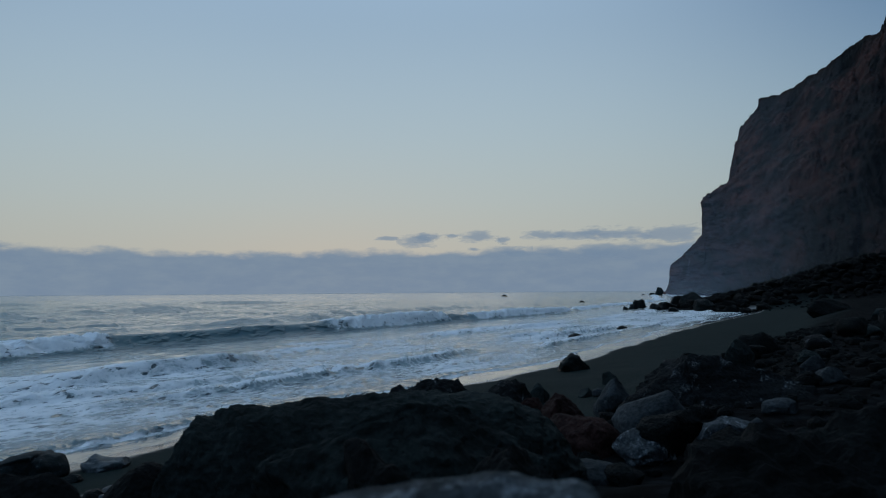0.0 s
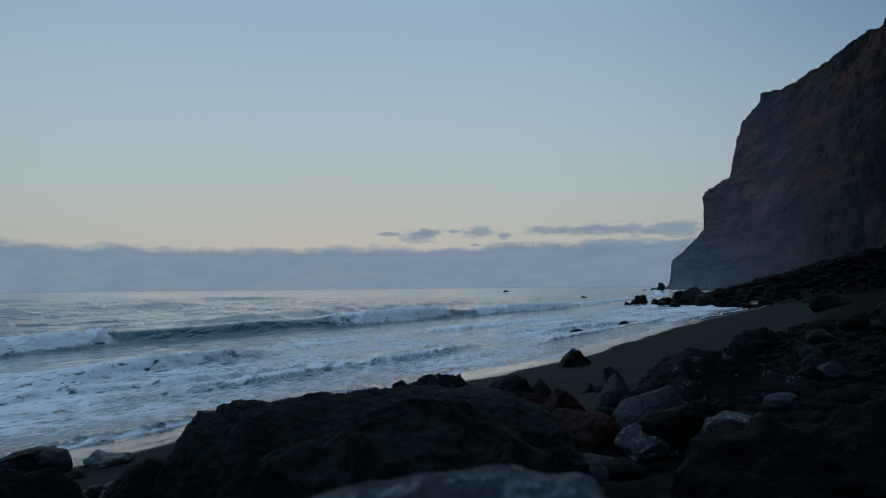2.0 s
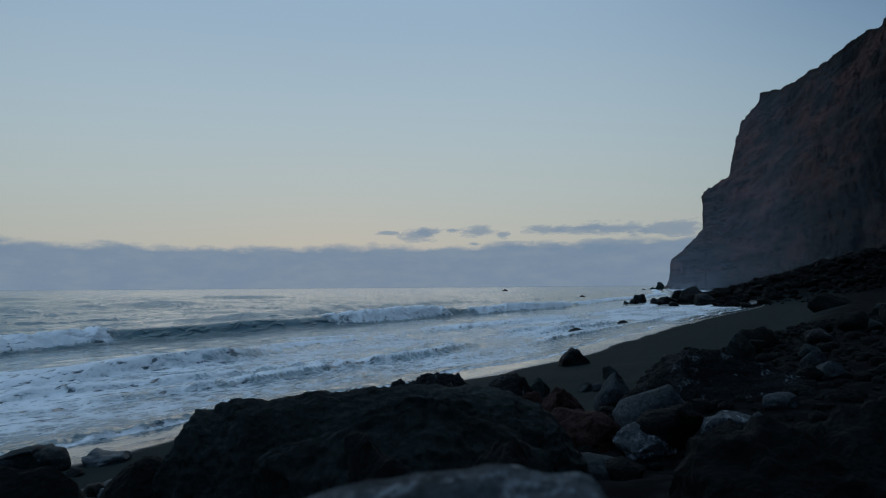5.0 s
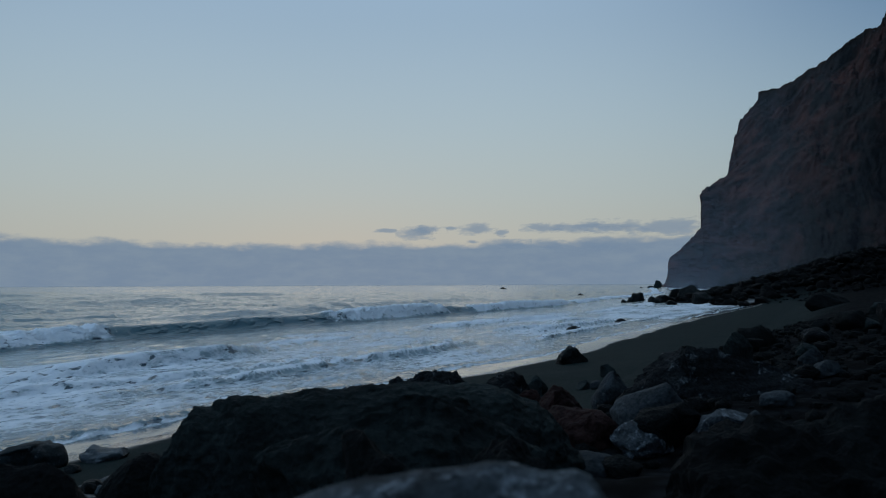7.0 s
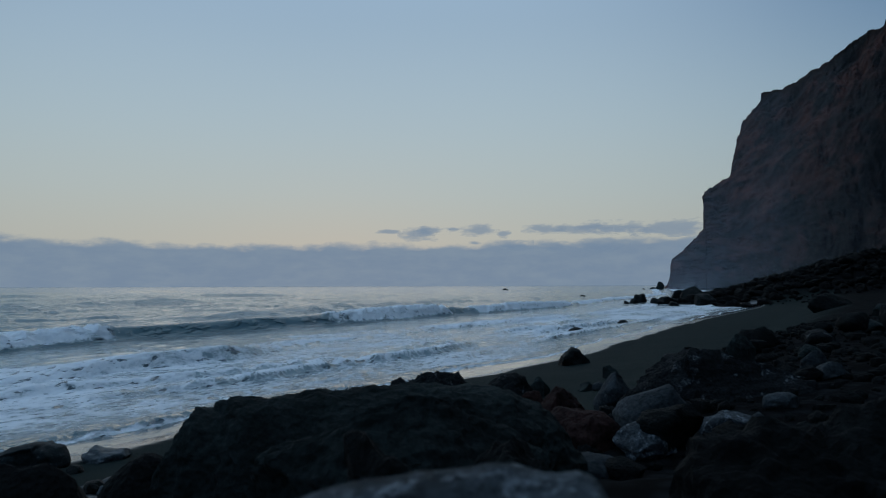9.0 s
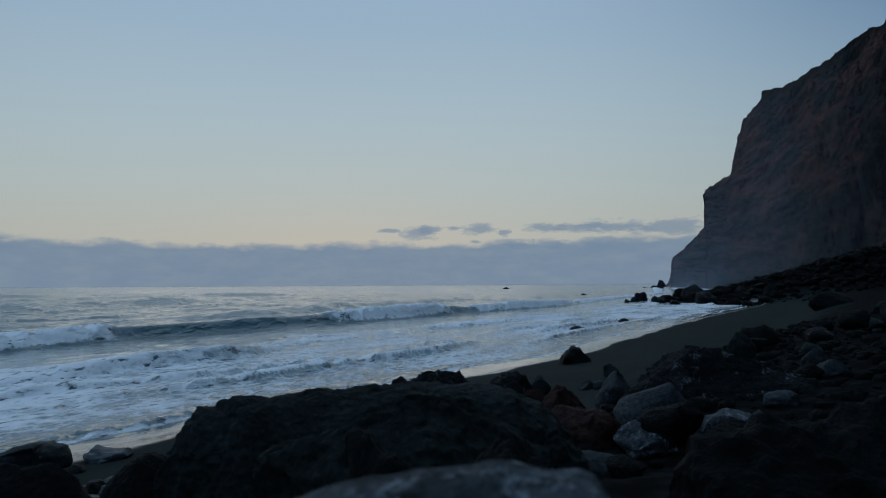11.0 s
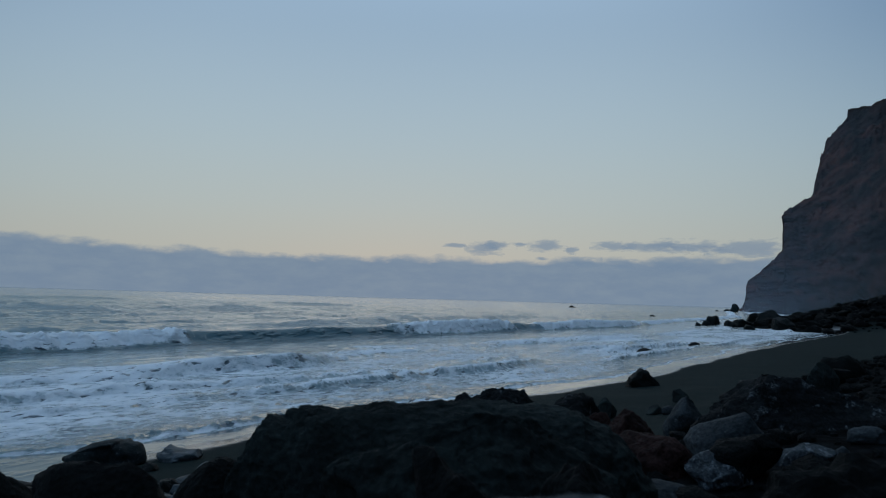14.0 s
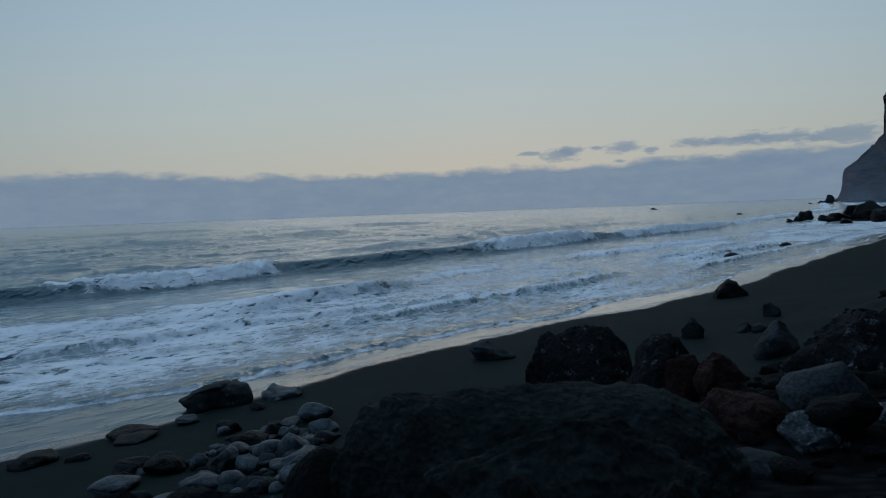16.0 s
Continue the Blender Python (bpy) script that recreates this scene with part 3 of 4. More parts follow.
def build_cliff():
    a = np.concatenate([np.arange(17.9, 34.2, 0.045), np.arange(34.2, 215, 0.5)])
    v = np.concatenate([np.linspace(0, 1, 150), [1.08, 1.25, 1.6]])
    A, V = np.meshgrid(a, v, indexing="ij")
    A, V = A.ravel(), V.ravel()
    foot = np.interp(A, FOOT_A, FOOT_R)
    elev = crest_elevation(A)
    # run of the talus, then the steep face in steps
    back = np.interp(V, [0, 0.22, 0.4, 0.62, 0.8, 1.0, 1.6], [0, 0.10, 0.135, 0.155, 0.20, 0.24, 0.75])
    high = np.interp(V, [0, 0.22, 0.4, 0.62, 0.8, 1.0, 1.6], [0, 0.16, 0.38, 0.62, 0.84, 1.0, 1.02])
    top_r = foot * 1.24
    top_z = 3.0 + np.tan(np.radians(elev)) * top_r
    z = -1.0 + (top_z + 1.0) * high
    r = foot * (1 + back)
    x0, y0 = r * np.sin(np.radians(A)), r * np.cos(np.radians(A))
    pts = np.stack([x0, y0, z], 1)
    wall = np.stack([A * 5.4 + 0.25 * z, A * 0.0 + 3.0, z], 1)
    face = np.clip(V / 0.25, 0, 1) * np.clip((1.0 - V) / 0.06, 0, 1)
    gully = ridged(wall * np.array([0.06, 1, 0.035]) + 0.6 * fbm(wall * 0.04, 3, 69)[:, None], 4, 70)
    ledge = fbm(wall * np.array([0.012, 1, 0.11]), 4, 74)
    crag = fbm(wall * 0.075, 4, 78, 0.55)
    push = face * (4.0 * ledge + 10.0 * crag + 9.0 * gully + 5.0 * ridged(wall * np.array([0.16, 1, 0.1]), 3, 77) + 4.0 * fbm(wall * 0.3, 4, 79, 0.65)) * np.clip(top_z / 60, 0.1, 1)
    r = r + push
    low = np.clip(1 - V / 0.3, 0, 1)
    z = z + low * 3.0 * fbm(pts * 0.09, 4, 81) * np.clip((A - 19) / 5, 0, 1)
    rough = 1.3 * fbm(np.stack([A * 4.0, A * 0, A * 0], 1), 5, 84, 0.6)
    z = z + np.clip((V - 0.85) / 0.15, 0, 1) * rough * np.clip(top_z / 80, 0.1, 1)
    side_step = A + 0.3 * face * fbm(wall * np.array([0.1, 1, 0.16]), 4, 86, 0.6) * np.clip((A - 18.4) / 0.8, 0, 1)
    x, y = r * np.sin(np.radians(side_step)), r * np.cos(np.radians(side_step))
    # rises higher to the right, where the face's shade is put into the colour
    scrub_shade = np.clip(1.25 - V / (0.16 + 0.5 * np.clip((A - 24) / 8, 0, 1)) + 0.7 * fbm(pts * 0.05, 4, 88), 0, 1)
    scrub_shade = np.maximum(scrub_shade, np.clip((V - 0.93) / 0.05, 0, 1) * 0.7 * np.clip((A - 25) / 2, 0, 1))
    ob = mesh_of("cliff", np.stack([x, y, z], 1), grid_faces(len(a), len(v)), CLIFF, [("scrub_shade", scrub_shade)])
    ob.data.attributes.new("wall", "FLOAT_VECTOR", "POINT").data.foreach_set("vector", wall.astype(np.float32).ravel())
    return tagged(ob, "tall dark red-brown volcanic cliff falling to the sea", "cliff", kind="structure")


build_cliff()


# ---------------------------------------------------------------- clouds far out over the sea
def cloud_sheet(name, label, az0, az1, el0, el1, profile, seed, mat, steps=160, rows=14, far=4600.0):
    """A bank of cloud that stands far off; its top swells by profile (0 to 1) along it."""
    a = np.linspace(az0, az1, steps)
    v = np.linspace(0, 1, rows)
    A, V = np.meshgrid(a, v, indexing="ij")
    t = (A - az0) / (az1 - az0)
    el = el0 + (el1 - el0) * V
    r = far + 60 * fbm(np.stack([A.ravel(), V.ravel() * 3, V.ravel() * 0], 1), 3, seed).reshape(A.shape)
    x, y = r * np.sin(np.radians(A)), r * np.cos(np.radians(A))
    z = 3 + far * np.tan(np.radians(el))
    edge = profile(t, V, A)
    ob = mesh_of(name, np.stack([x, y, z], -1).reshape(-1, 3), grid_faces(steps, rows), mat, [("edge", edge.ravel())])
    return tagged(ob, label, "cloud", kind="structure")


def bank_edge(t, v, a):
    steps = fbm(flat(a.ravel(), a.ravel() * 0, 0.16), 4, 101).reshape(a.shape)
    top = 0.735 + 0.035 * np.tanh(5 * steps) + np.interp(a, [-40, -27, -20, 12, 18], [0.05, 0.015, 0, 0, 0.03])
    return np.clip(0.52 + (top - v) * 4.2, -0.6, 1.8)


def puff_edge(t, v, a):
    d = np.hypot((t - 0.5) * 2, (v - 0.42) * 2.2)
    return np.clip(1.15 - d * 1.0, -0.6, 1)


cloud_sheet("cloud_bank", "long grey-blue cloud bank low over the horizon", -75, 40, -0.3, 4.6, bank_edge, 110, BANK_CLOUD, 500, 24)
# small clouds above the bank: azimuth and elevation of both ends
for n, (a0, a1, e0, e1) in enumerate([(-4.8, -3.2, 4.3, 4.6), (-2.7, -0.4, 3.85, 4.65), (-1.4, 0.7, 4.25, 4.8), (0.9, 1.9, 4.5, 4.75), (2.3, 4.7, 4.2, 4.95), (5.1, 6.0, 4.0, 4.5),
                                      (7.6, 10.1, 4.3, 4.85), (10.3, 13.6, 4.25, 4.95), (12.4, 16.8, 4.15, 5.0), (16.0, 22.0, 4.0, 4.9),
                                      (2.6, 3.6, 3.35, 3.6), (5.2, 7.5, 2.9, 3.6), (8.8, 10.5, 2.9, 3.5), (11.8, 15.0, 2.7, 3.6)]):
    mid, half, tall = (a0 + a1) / 2, 0.75 * (a1 - a0), (e1 - e0) / 0.55
    low = (e0 + e1) / 2 - 0.42 * tall
    cloud_sheet("cloud", "small flat grey cloud above the cloud bank", mid - half, mid + half, low, low + tall, puff_edge, 120 + n, PUFF_CLOUD, 40, 14, 4500.0)


# ---------------------------------------------------------------- sheets standing in for haze and spray before the cliff's far end
def mist_material():
    m, nodes, links, b = material("haze_and_spray")
    nodes.remove(b)
    thick = nodes.new("ShaderNodeAttribute")
    thick.attribute_name = "thick"
    tc = nodes.new("ShaderNodeTexCoord")
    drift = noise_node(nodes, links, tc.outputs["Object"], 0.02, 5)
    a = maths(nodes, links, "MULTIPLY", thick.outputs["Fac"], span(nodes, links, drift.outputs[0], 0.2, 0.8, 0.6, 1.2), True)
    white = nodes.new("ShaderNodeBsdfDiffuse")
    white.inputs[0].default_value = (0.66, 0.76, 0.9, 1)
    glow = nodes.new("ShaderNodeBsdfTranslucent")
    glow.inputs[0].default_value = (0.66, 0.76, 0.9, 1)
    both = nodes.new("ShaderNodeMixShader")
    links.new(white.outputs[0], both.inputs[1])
    links.new(glow.outputs[0], both.inputs[2])
    clear = nodes.new("ShaderNodeBsdfTransparent")
    mx = nodes.new("ShaderNodeMixShader")
    links.new(a, mx.inputs[0])
    links.new(clear.outputs[0], mx.inputs[1])
    links.new(both.outputs[0], mx.inputs[2])
    links.new(mx.outputs[0], nodes["Material Output"].inputs[0])
    return m


MIST = mist_material()


def build_mist(far, a0, a1, high, thickness, fade):
    a, v = np.linspace(a0, a1, 420), np.linspace(0, 1, 24)
    A, V = np.meshgrid(a, v, indexing="ij")
    t = (A - a0) / (a1 - a0)
    r = far * np.interp(A, FOOT_A, FOOT_R)
    crest_z = 3 + np.tan(np.radians(crest_elevation(A.ravel()).reshape(A.shape))) * r
    z = 0.3 + np.minimum(high, np.maximum(crest_z - 0.8, 1.0)) * V
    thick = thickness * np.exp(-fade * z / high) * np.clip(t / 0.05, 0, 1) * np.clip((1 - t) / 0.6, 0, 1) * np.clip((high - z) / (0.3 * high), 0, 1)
    x, y = r * np.sin(np.radians(A)), r * np.cos(np.radians(A))
    ob = mesh_of("haze_sheet", np.stack([x, y, z], -1).reshape(-1, 3), grid_faces(420, 24), MIST, [("thick", thick.ravel())])
    return tagged(ob, "see-through sheet standing in for haze and sea spray before the cliff", "mist", kind="stuff")


# tall sheet: aerial haze over the headland; low sheet: spray at its foot
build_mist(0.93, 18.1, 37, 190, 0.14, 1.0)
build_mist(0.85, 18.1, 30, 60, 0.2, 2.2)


# ---------------------------------------------------------------- rocks
BALLS = {}


def ball(sub):
    if sub not in BALLS:
        bm = bmesh.new()
        bmesh.ops.create_icosphere(bm, subdivisions=sub, radius=1.0)
        BALLS[sub] = (np.array([v.co[:] for v in bm.verts]), np.array([[v.index for v in f.verts] for f in bm.faces]))
        bm.free()
    return BALLS[sub]


def rock_shape(seed, sub=4, aspect=(1, 1, 1), blocky=0.45, lumps=0.3, pits=0.08, cuts=10):
    """A unit rock: a ball cut by planes, swollen and worn; fills the box from -1 to 1."""
    p, f = ball(sub)
    rng = np.random.RandomState(seed)
    v = p.copy()
    for _ in range(cuts):
        n = rng.normal(size=3)
        n /= np.linalg.norm(n)
        over = v @ n - rng.uniform(0.45, 0.85)
        v = v - np.where(over > 0, over, 0)[:, None] * n * blocky / 0.5
    p = p * np.array(aspect)
    v = v * (1 + lumps * fbm(p * 1.3 + seed * 3.7, 3, seed))[:, None]
    v = v * (1 + pits * ridged(p * 4.5 + seed, 4, seed + 5) + pits * 0.6 * fbm(p * 13 + seed, 3, seed + 9))[:, None]
    lo, hi = v.min(0), v.max(0)
    return (v - (lo + hi) / 2) / ((hi - lo) / 2), f


def boulder(name, label, x, y, top, width, depth, seed, mat, sub=4, turn=0.0, sink=0.24, bottom=None, group="", category="boulder", form=None, **shape):
    """A rock whose top is at z = top, set a little into the ground below it."""
    base = (gz(x, y) if bottom is None else bottom) - sink * width
    v, f = rock_shape(seed, sub, **shape)
    if form:
        v = form(v)
    half = (top - base) / 2
    v = v * np.array([width / 2, depth / 2, half]) + np.array([0, 0, half])
    ob = mesh_of(name, v, f, mat)
    ob.matrix_world = pose(x, y, base, 0, 0, turn)
    return tagged(ob, label, category, group)


def profile_form(xs, zs, box=2.0, lean=0.0):
    """Gives the upper half of a unit rock a profile of heights along x; box over 2 fills its ends, lean tips its crest along y."""
    def form(v):
        w = v.copy()
        u = np.clip(np.abs(w[:, 0]), 0, 0.999)
        full = (1 - u ** box) ** (1 / box)
        swell = full / np.maximum(np.sqrt(1 - u ** 2), 0.05)
        w[:, 1] *= swell
        w[:, 2] *= swell
        k = np.interp(w[:, 0], xs, zs)
        part = np.clip(w[:, 2] / np.maximum(full, 0.2), 0, 1.15)
        w[:, 2] = np.where(w[:, 2] > 0, part * np.maximum(k, -0.6) - 0.0, w[:, 2])
        w[:, 1] += lean * part
        return w
    return form


# the great boulder in front, with a knob at its seaward end
boulder("great_boulder", "large rough black lava boulder with a long ridge", -0.27, 3.55, 2.505, 2.14, 0.95, 3, GREAT, 7, 2.0,
        form=profile_form([-1, -0.93, -0.84, -0.71, -0.57, -0.2, 0.3, 0.6, 0.8, 1], [0.45, 0.74, 0.9, 0.96, 0.97, 0.98, 1.0, 0.9, 0.65, 0.2], 4.0), aspect=(2.2, 0.95, 0.9), pits=0.032, blocky=0.14, lumps=0.1, cuts=4)
boulder("boulder", "rounded dark lava boulder leaning before the great boulder", -0.12, 2.8, 2.585, 1.2, 0.8, 12, GREAT, 6, 10, pits=0.05, blocky=0.3, lumps=0.2)
boulder("boulder", "small dark lava boulder before the great boulder", -0.07, 2.15, 2.56, 0.46, 0.4, 13, SHADE_DARK_LAVA, 5, 35, pits=0.04)
boulder("boulder", "small rough dark boulder wedged before the great boulder", 0.27, 2.24, 2.52, 0.36, 0.34, 14, SHADE_DARK_LAVA, 5, 80, pits=0.05)
boulder("boulder", "blocky black lava boulder with pale salt flecks on the sand", -0.06, 8.7, 1.95, 1.36, 1.0, 22, PALE_TOP, 6, -4, sink=0.4, blocky=0.1, lumps=0.08, pits=0.09,
        form=profile_form([-1, -0.75, -0.58, 0.2, 0.5, 0.8, 1], [0.25, 0.9, 1.0, 0.99, 0.9, 0.6, 0.1], 3.0))
boulder("boulder", "black boulder with a salt-white top edge", 0.74, 7.15, 2.10, 0.9, 0.6, 23, PALE_TOP, 5, 15, sink=0.4)
boulder("boulder", "reddish-brown lava boulder among darker rocks", 1.13, 6.45, 2.06, 0.46, 0.45, 25, RED, 5, 30, pits=0.05, blocky=0.25)
boulder("boulder", "small reddish lava boulder", 0.90, 6.8, 1.98, 0.36, 0.4, 27, RED, 5, 70, pits=0.05, blocky=0.25)
boulder("boulder", "dark reddish boulder beside the grey stones", 1.0, 4.7, 2.17, 0.54, 0.5, 29, RED, 5, 110, pits=0.04, blocky=0.2)
boulder("boulder", "smooth grey ridged boulder among dark rocks", 1.67, 5.35, 2.27, 0.58, 0.55, 31, GREY, 5, 5, pits=0.02, blocky=0.2, lumps=0.12,
        form=profile_form([-1, -0.85, -0.3, 0.25, 0.5, 1], [0.05, 0.3, 0.66, 1.0, 0.7, 0.25], 2.0))
boulder("boulder", "white-speckled grey boulder beside the ridged one", 1.28, 4.35, 2.16, 0.40, 0.38, 33, SPECKLED, 5, 40, pits=0.06)
boulder("boulder", "low pale grey stone", 0.84, 3.85, 2.07, 0.42, 0.34, 35, GREY, 5, 0, pits=0.015, blocky=0.15, lumps=0.15)
boulder("boulder", "pointed grey stone standing on the sand", 2.76, 10.8, 1.72, 0.64, 0.55, 37, GREY, 4, 10, pits=0.03,
        form=profile_form([-1, -0.5, -0.1, 0.5, 1], [0.05, 0.55, 1.0, 0.45, 0.05]))
boulder("boulder", "long dark boulder with a salt-white crest", 2.7, 6.85, 2.45, 1.75, 0.9, 39, PALE_TOP, 5, 8,
        form=profile_form([-1, -0.7, -0.2, 0.1, 0.6, 1], [0.45, 0.65, 0.88, 1.0, 0.85, 0.6], 3.0))
boulder("boulder", "dark upright block behind the long boulder", 3.3, 7.6, 2.47, 0.4, 0.4, 41, BASALT, 4, 0)
boulder("boulder", "flat grey slab with a worn light edge", 1.93, 4.68, 2.15, 0.36, 0.26, 43, SPECKLED, 4, -35, pits=0.02)
boulder("boulder", "small grey pebble beside the flat slab", 2.17, 4.75, 2.13, 0.13, 0.12, 44, GREY, 3, 20, pits=0.02)
boulder("boulder", "grey rounded stone among dark rocks", 2.72, 5.5, 2.15, 0.26, 0.26, 45, GREY, 4, 60, pits=0.02)
boulder("boulder", "big black rough boulder close by", 1.13, 2.1, 2.66, 1.36, 0.8, 47, SHADE_DARK_LAVA, 6, 6, aspect=(1.6, 1, 1),
        form=profile_form([-1, -0.8, -0.55, 0, 1], [0.0, 0.3, 0.72, 0.92, 1.0], 3.0))
boulder("boulder", "pale grey boulder close by with mottled crust", -0.197, 0.66, 2.834, 0.87, 0.38, 49, MOTTLED, 6, 0, sink=0.3, aspect=(1.6, 0.7, 1.6),
        form=profile_form([-1, -0.5, -0.1, 0.3, 0.58, 0.8, 1], [0.5, 0.72, 0.88, 0.97, 1.0, 0.98, 0.6], 5.0), pits=0.006, blocky=0.06, lumps=0.02, cuts=3)
boulder("boulder", "dark round boulder beside the great boulder", -1.4, 3.35, 2.21, 0.44, 0.42, 51, SHADE_DARK_LAVA, 5, 0, pits=0.03, blocky=0.08, lumps=0.12)
boulder("boulder", "dark rough boulder at the foot of the slope", -1.75, 2.2, 2.4, 0.5, 0.45, 53, SHADE_DARK_LAVA, 5, 20, pits=0.02, lumps=0.2)
boulder("boulder", "low dark rough boulder at the foot of the slope", -1.26, 2.12, 2.46, 0.8, 0.5, 55, SHADE_DARK_LAVA, 5, -20, pits=0.02, lumps=0.2)
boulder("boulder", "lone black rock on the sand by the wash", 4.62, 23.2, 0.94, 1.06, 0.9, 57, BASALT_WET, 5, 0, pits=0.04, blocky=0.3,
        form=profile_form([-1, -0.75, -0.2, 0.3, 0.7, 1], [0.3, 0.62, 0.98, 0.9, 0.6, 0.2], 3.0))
boulder("boulder", "small triangular dark rock on the sand", 2.1, 14.3, 1.16, 0.5, 0.4, 59, BASALT, 4, 0,
        form=profile_form([-1, -0.1, 0.2, 1], [0.0, 1.0, 0.9, 0.0]))
boulder("boulder", "small dark stone on the sand", 3.15, 14.6, 1.0, 0.38, 0.3, 61, BASALT, 3)
boulder("boulder", "small grey stone on the sand", 3.3, 14.15, 1.03, 0.32, 0.3, 63, GREY, 3)
boulder("boulder", "dark smooth sea-worn boulder at the water's edge", -6.4, 11.0, 0.57, 1.28, 1.0, 65, PEBBLE_DARK, 5, 12, pits=0.016, blocky=0.4, lumps=0.35)
boulder("boulder", "pale grey saddle-shaped boulder on the wet sand", -5.35, 11.3, 0.42, 0.8, 0.7, 67, PALE_SMOOTH, 5, 0, pits=0.01, blocky=0.3,
        form=profile_form([-1, -0.6, -0.1, 0.3, 0.8, 1], [0.3, 1.0, 0.82, 0.72, 0.78, 0.25]))
boulder("boulder", "low grey slab half sunk in the sand", -1.84, 13.8, 0.76, 0.95, 0.7, 69, GREY, 4, 0)

boulder("boulder", "small dark rock half buried in the sand", 4.17, 16.7, 1.08, 0.36, 0.34, 72, BASALT, 4, pits=0.03)
boulder("boulder", "pale stone among the dark slope boulders", 4.31, 7.95, 2.25, 0.28, 0.26, 73, GREY, 4)
boulder("boulder", "long pale stone among the dark slope boulders", 3.98, 7.0, 2.22, 0.38, 0.3, 75, GREY, 4)
boulder("boulder", "great dark boulder lying on the far sand", 22.5, 39.4, 2.5, 2.5, 2.0, 77, SHADE_DARK_LAVA, 4)

# beach stones at the seaward foot of the great boulder: place, width, height
STONES = [
    (-3.90, 9.35, 0.57, 0.31, 0), (-6.22, 9.75, 0.42, 0.16, 0), (-6.72, 9.1, 0.83, 0.20, 1), (-6.45, 8.8, 0.75, 0.15, 1), (-5.37, 10.5, 0.34, 0.17, 1),
    (-5.05, 8.9, 0.42, 0.25, 1), (-4.28, 8.0, 0.51, 0.28, 1), (-4.18, 8.6, 0.39, 0.28, 1), (-3.83, 8.35, 0.30, 0.19, 0), (-3.40, 8.45, 0.48, 0.24, 0),
    (-3.42, 7.45, 0.45, 0.30, 0), (-3.21, 7.9, 0.24, 0.13, 2), (-4.42, 7.1, 0.27, 0.21, 0), (-3.96, 6.85, 0.44, 0.35, 0), (-3.62, 6.75, 0.34, 0.23, 0),
    (-3.79, 7.4, 0.27, 0.14, 1), (-3.08, 6.9, 0.55, 0.22, 0), (-2.88, 6.35, 0.44, 0.24, 2), (-2.6, 6.85, 0.30, 0.23, 0), (-3.77, 6.15, 0.53, 0.2, 2),
    (-4.80, 7.0, 0.55, 0.32, 1), (-5.00, 6.4, 0.60, 0.18, 0), (-5.25, 7.0, 0.56, 0.25, 1), (-7.20, 7.7, 0.81, 0.24, 1), (-2.46, 6.3, 0.22, 0.15, 2),
    (-3.21, 6.1, 0.28, 0.18, 0), (-6.61, 7.8, 0.37, 0.13, 1),
]
for n, (x, y, w, h, kind) in enumerate(STONES):
    boulder("beach_stone", ("smooth grey sea-worn stone on the sand", "dark rough stone half sunk in the sand", "pale grey smooth stone among the others")[kind],
            x, y, gz(x, y) + h * (0.85, 0.66, 0.85)[kind], w * 0.9, w * 0.75, 200 + n, (PEBBLE, BASALT_WET, PEBBLE)[kind], 4, n * 37 % 180, 0.08, group="beach stones", category="stone",
            blocky=0.35, lumps=0.3, pits=(0.012, 0.05, 0.01)[kind], cuts=8)
rng = random.Random(11)
for n in range(210):
    x, y = rng.gauss(-3.3, 0.75), rng.uniform(4.4, 8.9)
    if x > -0.75 - 0.3 * y or (abs(x + 6) < 0.6):
        continue
    w = rng.choice((0.1, 0.14, 0.18, 0.22, 0.28, 0.34))
    boulder("beach_stone", "small grey sea-worn stone on the sand", x, y, gz(x, y) + w * rng.uniform(0.22, 0.6), w * rng.uniform(0.9, 1.25), w * rng.uniform(0.7, 1.0), 300 + n, rng.choice((PEBBLE, PEBBLE_DARK, PEBBLE, BASALT, GREY)),
            3, rng.uniform(0, 180), 0.1, group="beach stones", category="stone", blocky=0.28, lumps=0.24, pits=0.01, cuts=6)

# rocks in the wash and off the spur: place, width, height
for n, (x, y, w, h) in enumerate([(33.2, 112.5, 1.9, 1.5), (32.5, 102.2, 1.9, 1.0), (35.0, 104.9, 3.4, 1.2), (32.1, 93.7, 1.7, 0.65), (39.0, 111.1, 2.6, 2.1),
                                  (38.6, 104.1, 3.2, 2.7), (37.0, 95.4, 2.4, 1.7), (13.8, 51.3, 0.8, 0.33), (8.7, 42.9, 1.1, 0.32), (29.8, 99.8, 0.8, 0.3), (36.1, 169.1, 1.6, 0.6),
                                  (29.0, 106.0, 1.2, 0.5), (31.0, 108.5, 1.4, 0.8)]):
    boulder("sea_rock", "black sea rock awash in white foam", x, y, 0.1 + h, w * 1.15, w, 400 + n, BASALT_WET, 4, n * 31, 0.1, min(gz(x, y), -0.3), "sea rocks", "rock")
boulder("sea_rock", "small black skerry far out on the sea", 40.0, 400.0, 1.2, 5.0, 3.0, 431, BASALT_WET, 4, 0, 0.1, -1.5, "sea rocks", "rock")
for x, y, w, h in ((139.0, 430.0, 5.5, 5.0), (135.5, 431.0, 6.0, 1.6), (131.0, 432.0, 5.0, 0.9)):
    boulder("sea_stack", "dark rock stack at the foot of the cliff", x, y, h, w, 5.0, 440 + int(x), BASALT, 4, 0, 0.1, -2.0, "", "rock")

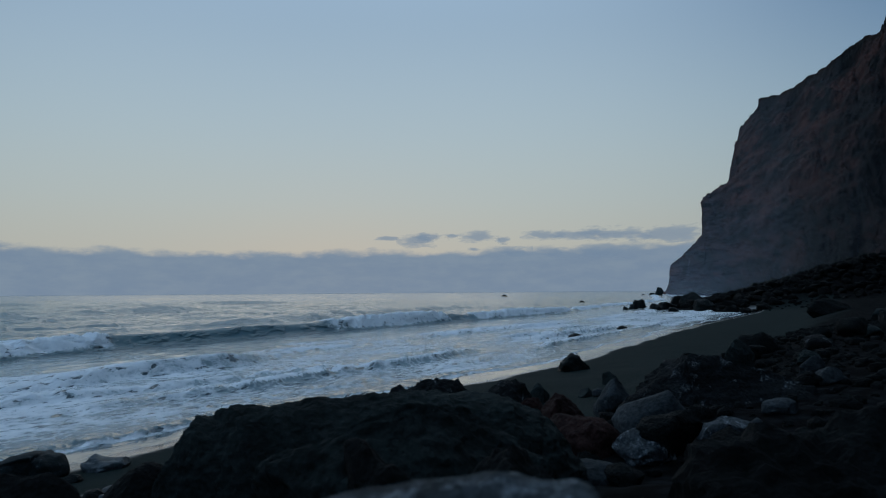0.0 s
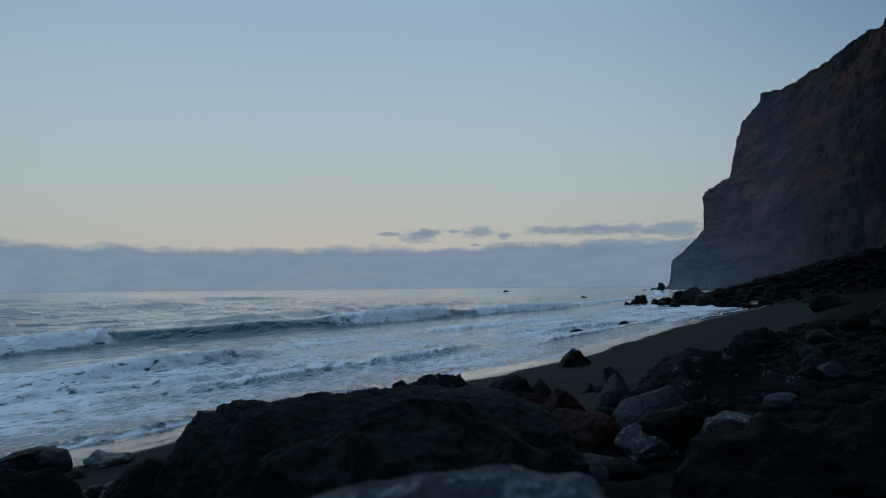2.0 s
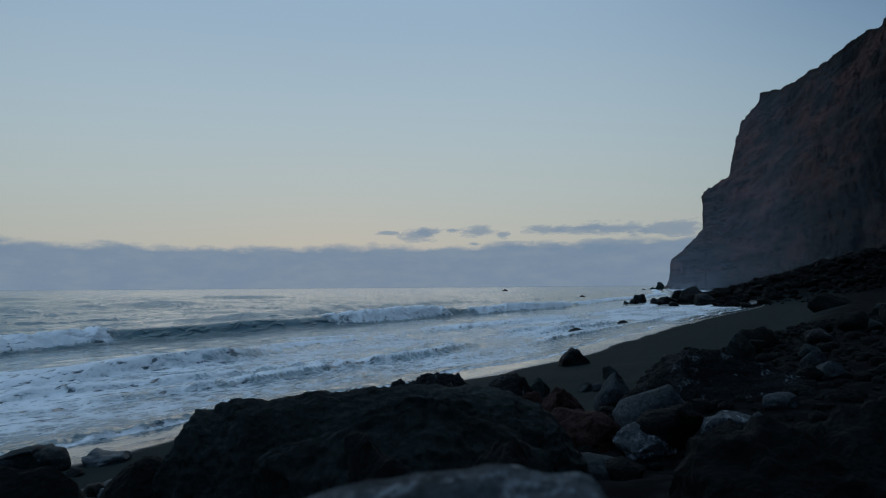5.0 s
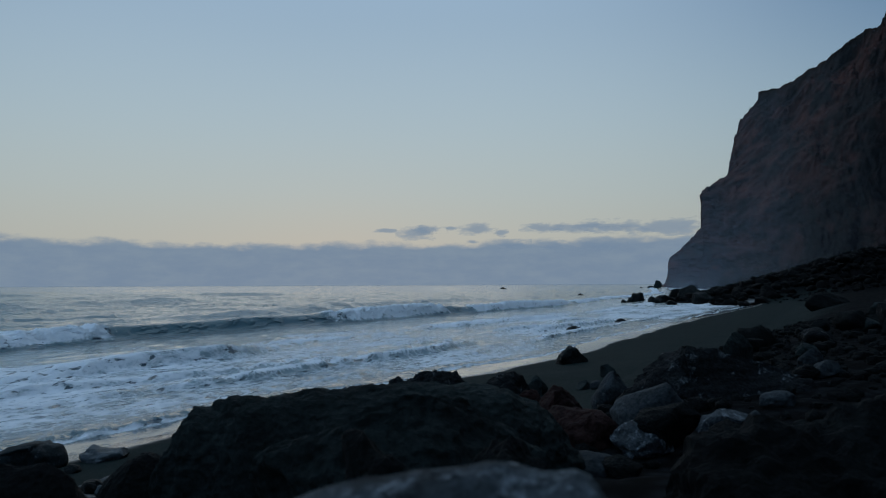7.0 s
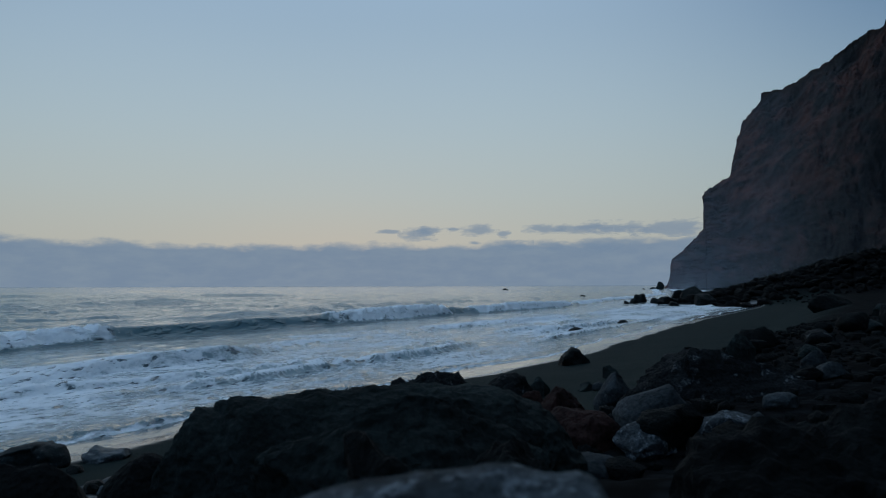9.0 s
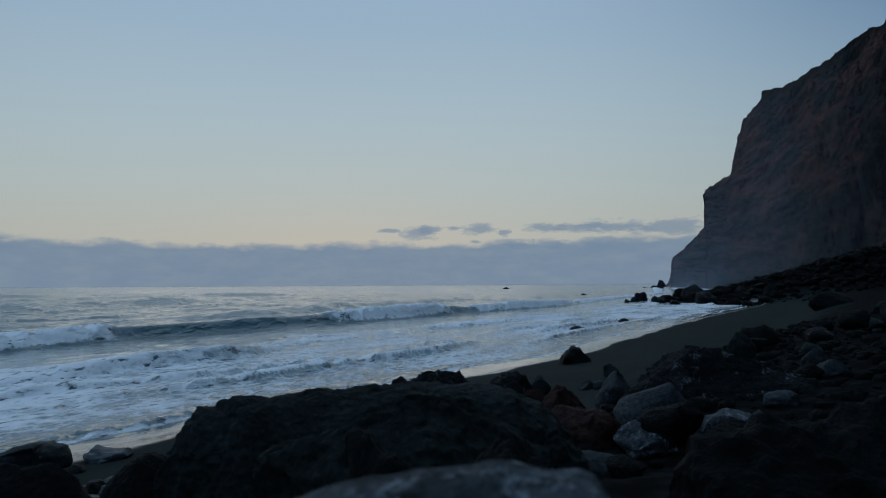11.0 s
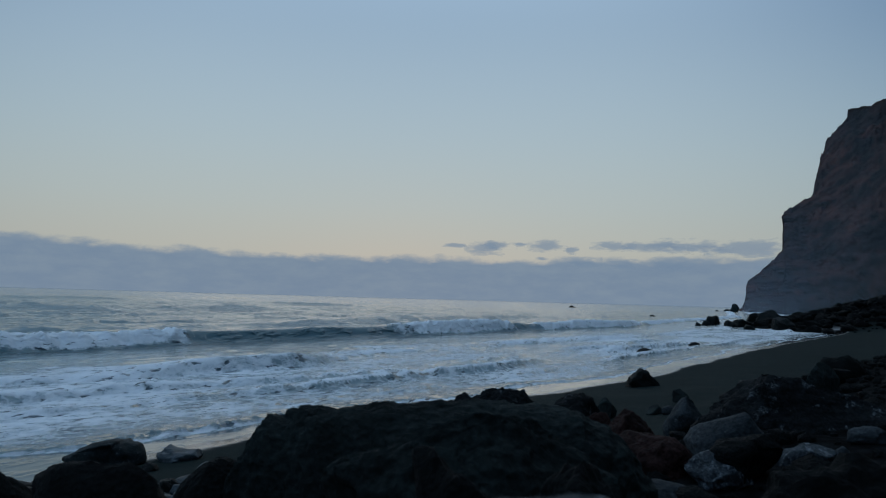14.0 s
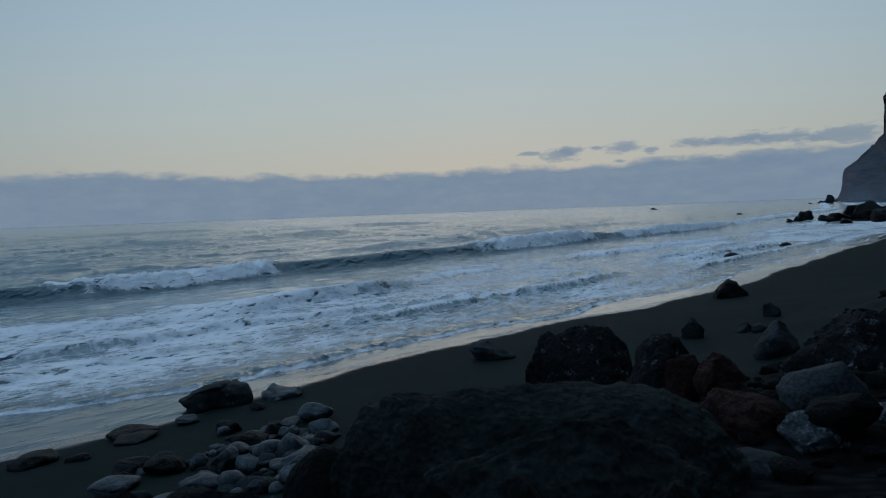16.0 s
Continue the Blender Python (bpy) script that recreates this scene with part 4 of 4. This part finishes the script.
# dark boulders strewn over the slope under the cliff
rng = random.Random(5)
placed = 0
while placed < 230:
    y = rng.uniform(2.5, 34)
    x = rng.uniform(0.9, 26)
    d, az, far = float(inland(x, y)), math.degrees(math.atan2(x, y)), math.hypot(x, y)
    if d < 11.5 or d > 26 or not (az > 24 and 2.6 < far < 17 or 15 < az < 24 and 3.6 < far < 6.2 or az > 33 and far > 2.2):
        continue
    w = rng.uniform(0.22, 0.62) * (1 + y * 0.025)
    boulder("boulder", "dark lava boulder on the slope under the cliff", x, y, gz(x, y) + w * rng.uniform(0.35, 0.65), w, w * rng.uniform(0.7, 1.1), 500 + placed,
            rng.choice((SHADE_DARK_LAVA, BASALT, SHADE_DARK_LAVA, SHADE_DARK_LAVA, PALE_TOP)), 4 if y < 12 else 3, rng.uniform(0, 180), 0.15, group="boulders on the slope")
    placed += 1


def rock_field(name, label, spots, mat, seed, sub=2):
    """Many rocks too far off to be told apart, in one mesh."""
    vs, fs, k = [], [], 0
    shapes = [rock_shape(seed + i, sub, blocky=0.55) for i in range(8)]
    for i, (x, y, z, w) in enumerate(spots):
        v, f = shapes[i % 8]
        c, s = math.cos(i * 1.7), math.sin(i * 1.7)
        v = v * np.array([w / 2, w * 0.42, w * 0.36])
        v = np.stack([v[:, 0] * c - v[:, 1] * s + x, v[:, 0] * s + v[:, 1] * c + y, v[:, 2] + z], 1)
        vs.append(v)
        fs.append(f + k)
        k += len(v)
    ob = mesh_of(name, np.concatenate(vs), np.concatenate(fs), mat)
    return tagged(ob, label, "rocks", kind="stuff")


rng = random.Random(9)
spots = []
for _ in range(2400):
    x = 37 + 70 * rng.random() ** 1.2
    y = 104 + 0.25 * (x - 40) + rng.gauss(0, 7)
    w = 0.4 + 1.9 * rng.random() ** 3
    spots.append((x, y, max(gz(x, y), 0.0) + w * 0.06, w))
rock_field("spur_rocks", "dark boulders heaped on the spur below the cliff", spots, FAR_SHADED_LAVA, 600)
spots = []
for _ in range(1500):
    y = rng.uniform(6, 150)
    x = float(np.interp(y, SHORE_Y, SHORE_X)) + rng.uniform(19, 60)
    w = rng.uniform(0.3, 1.6)
    spots.append((x, y, gz(x, y) - w * 0.08, w))
rock_field("talus_rocks", "dark stones strewn over the talus slope", spots, FAR_SHADED_LAVA, 620)
spots = []
while len(spots) < 4200:
    y, x = rng.uniform(0.5, 22), rng.uniform(-1.5, 16)
    d = float(inland(x, y))
    if d < 9.8 + rng.uniform(0, 2.0) or d > 24 or math.hypot(x, y) < 0.8:
        continue
    w = 0.05 + 0.22 * rng.random() ** 2.0
    spots.append((x, y, gz(x, y) + w * 0.1, w))
rock_field("rubble", "dark stones and rubble between the boulders", spots, SHADE_DARK_LAVA, 640, 1)
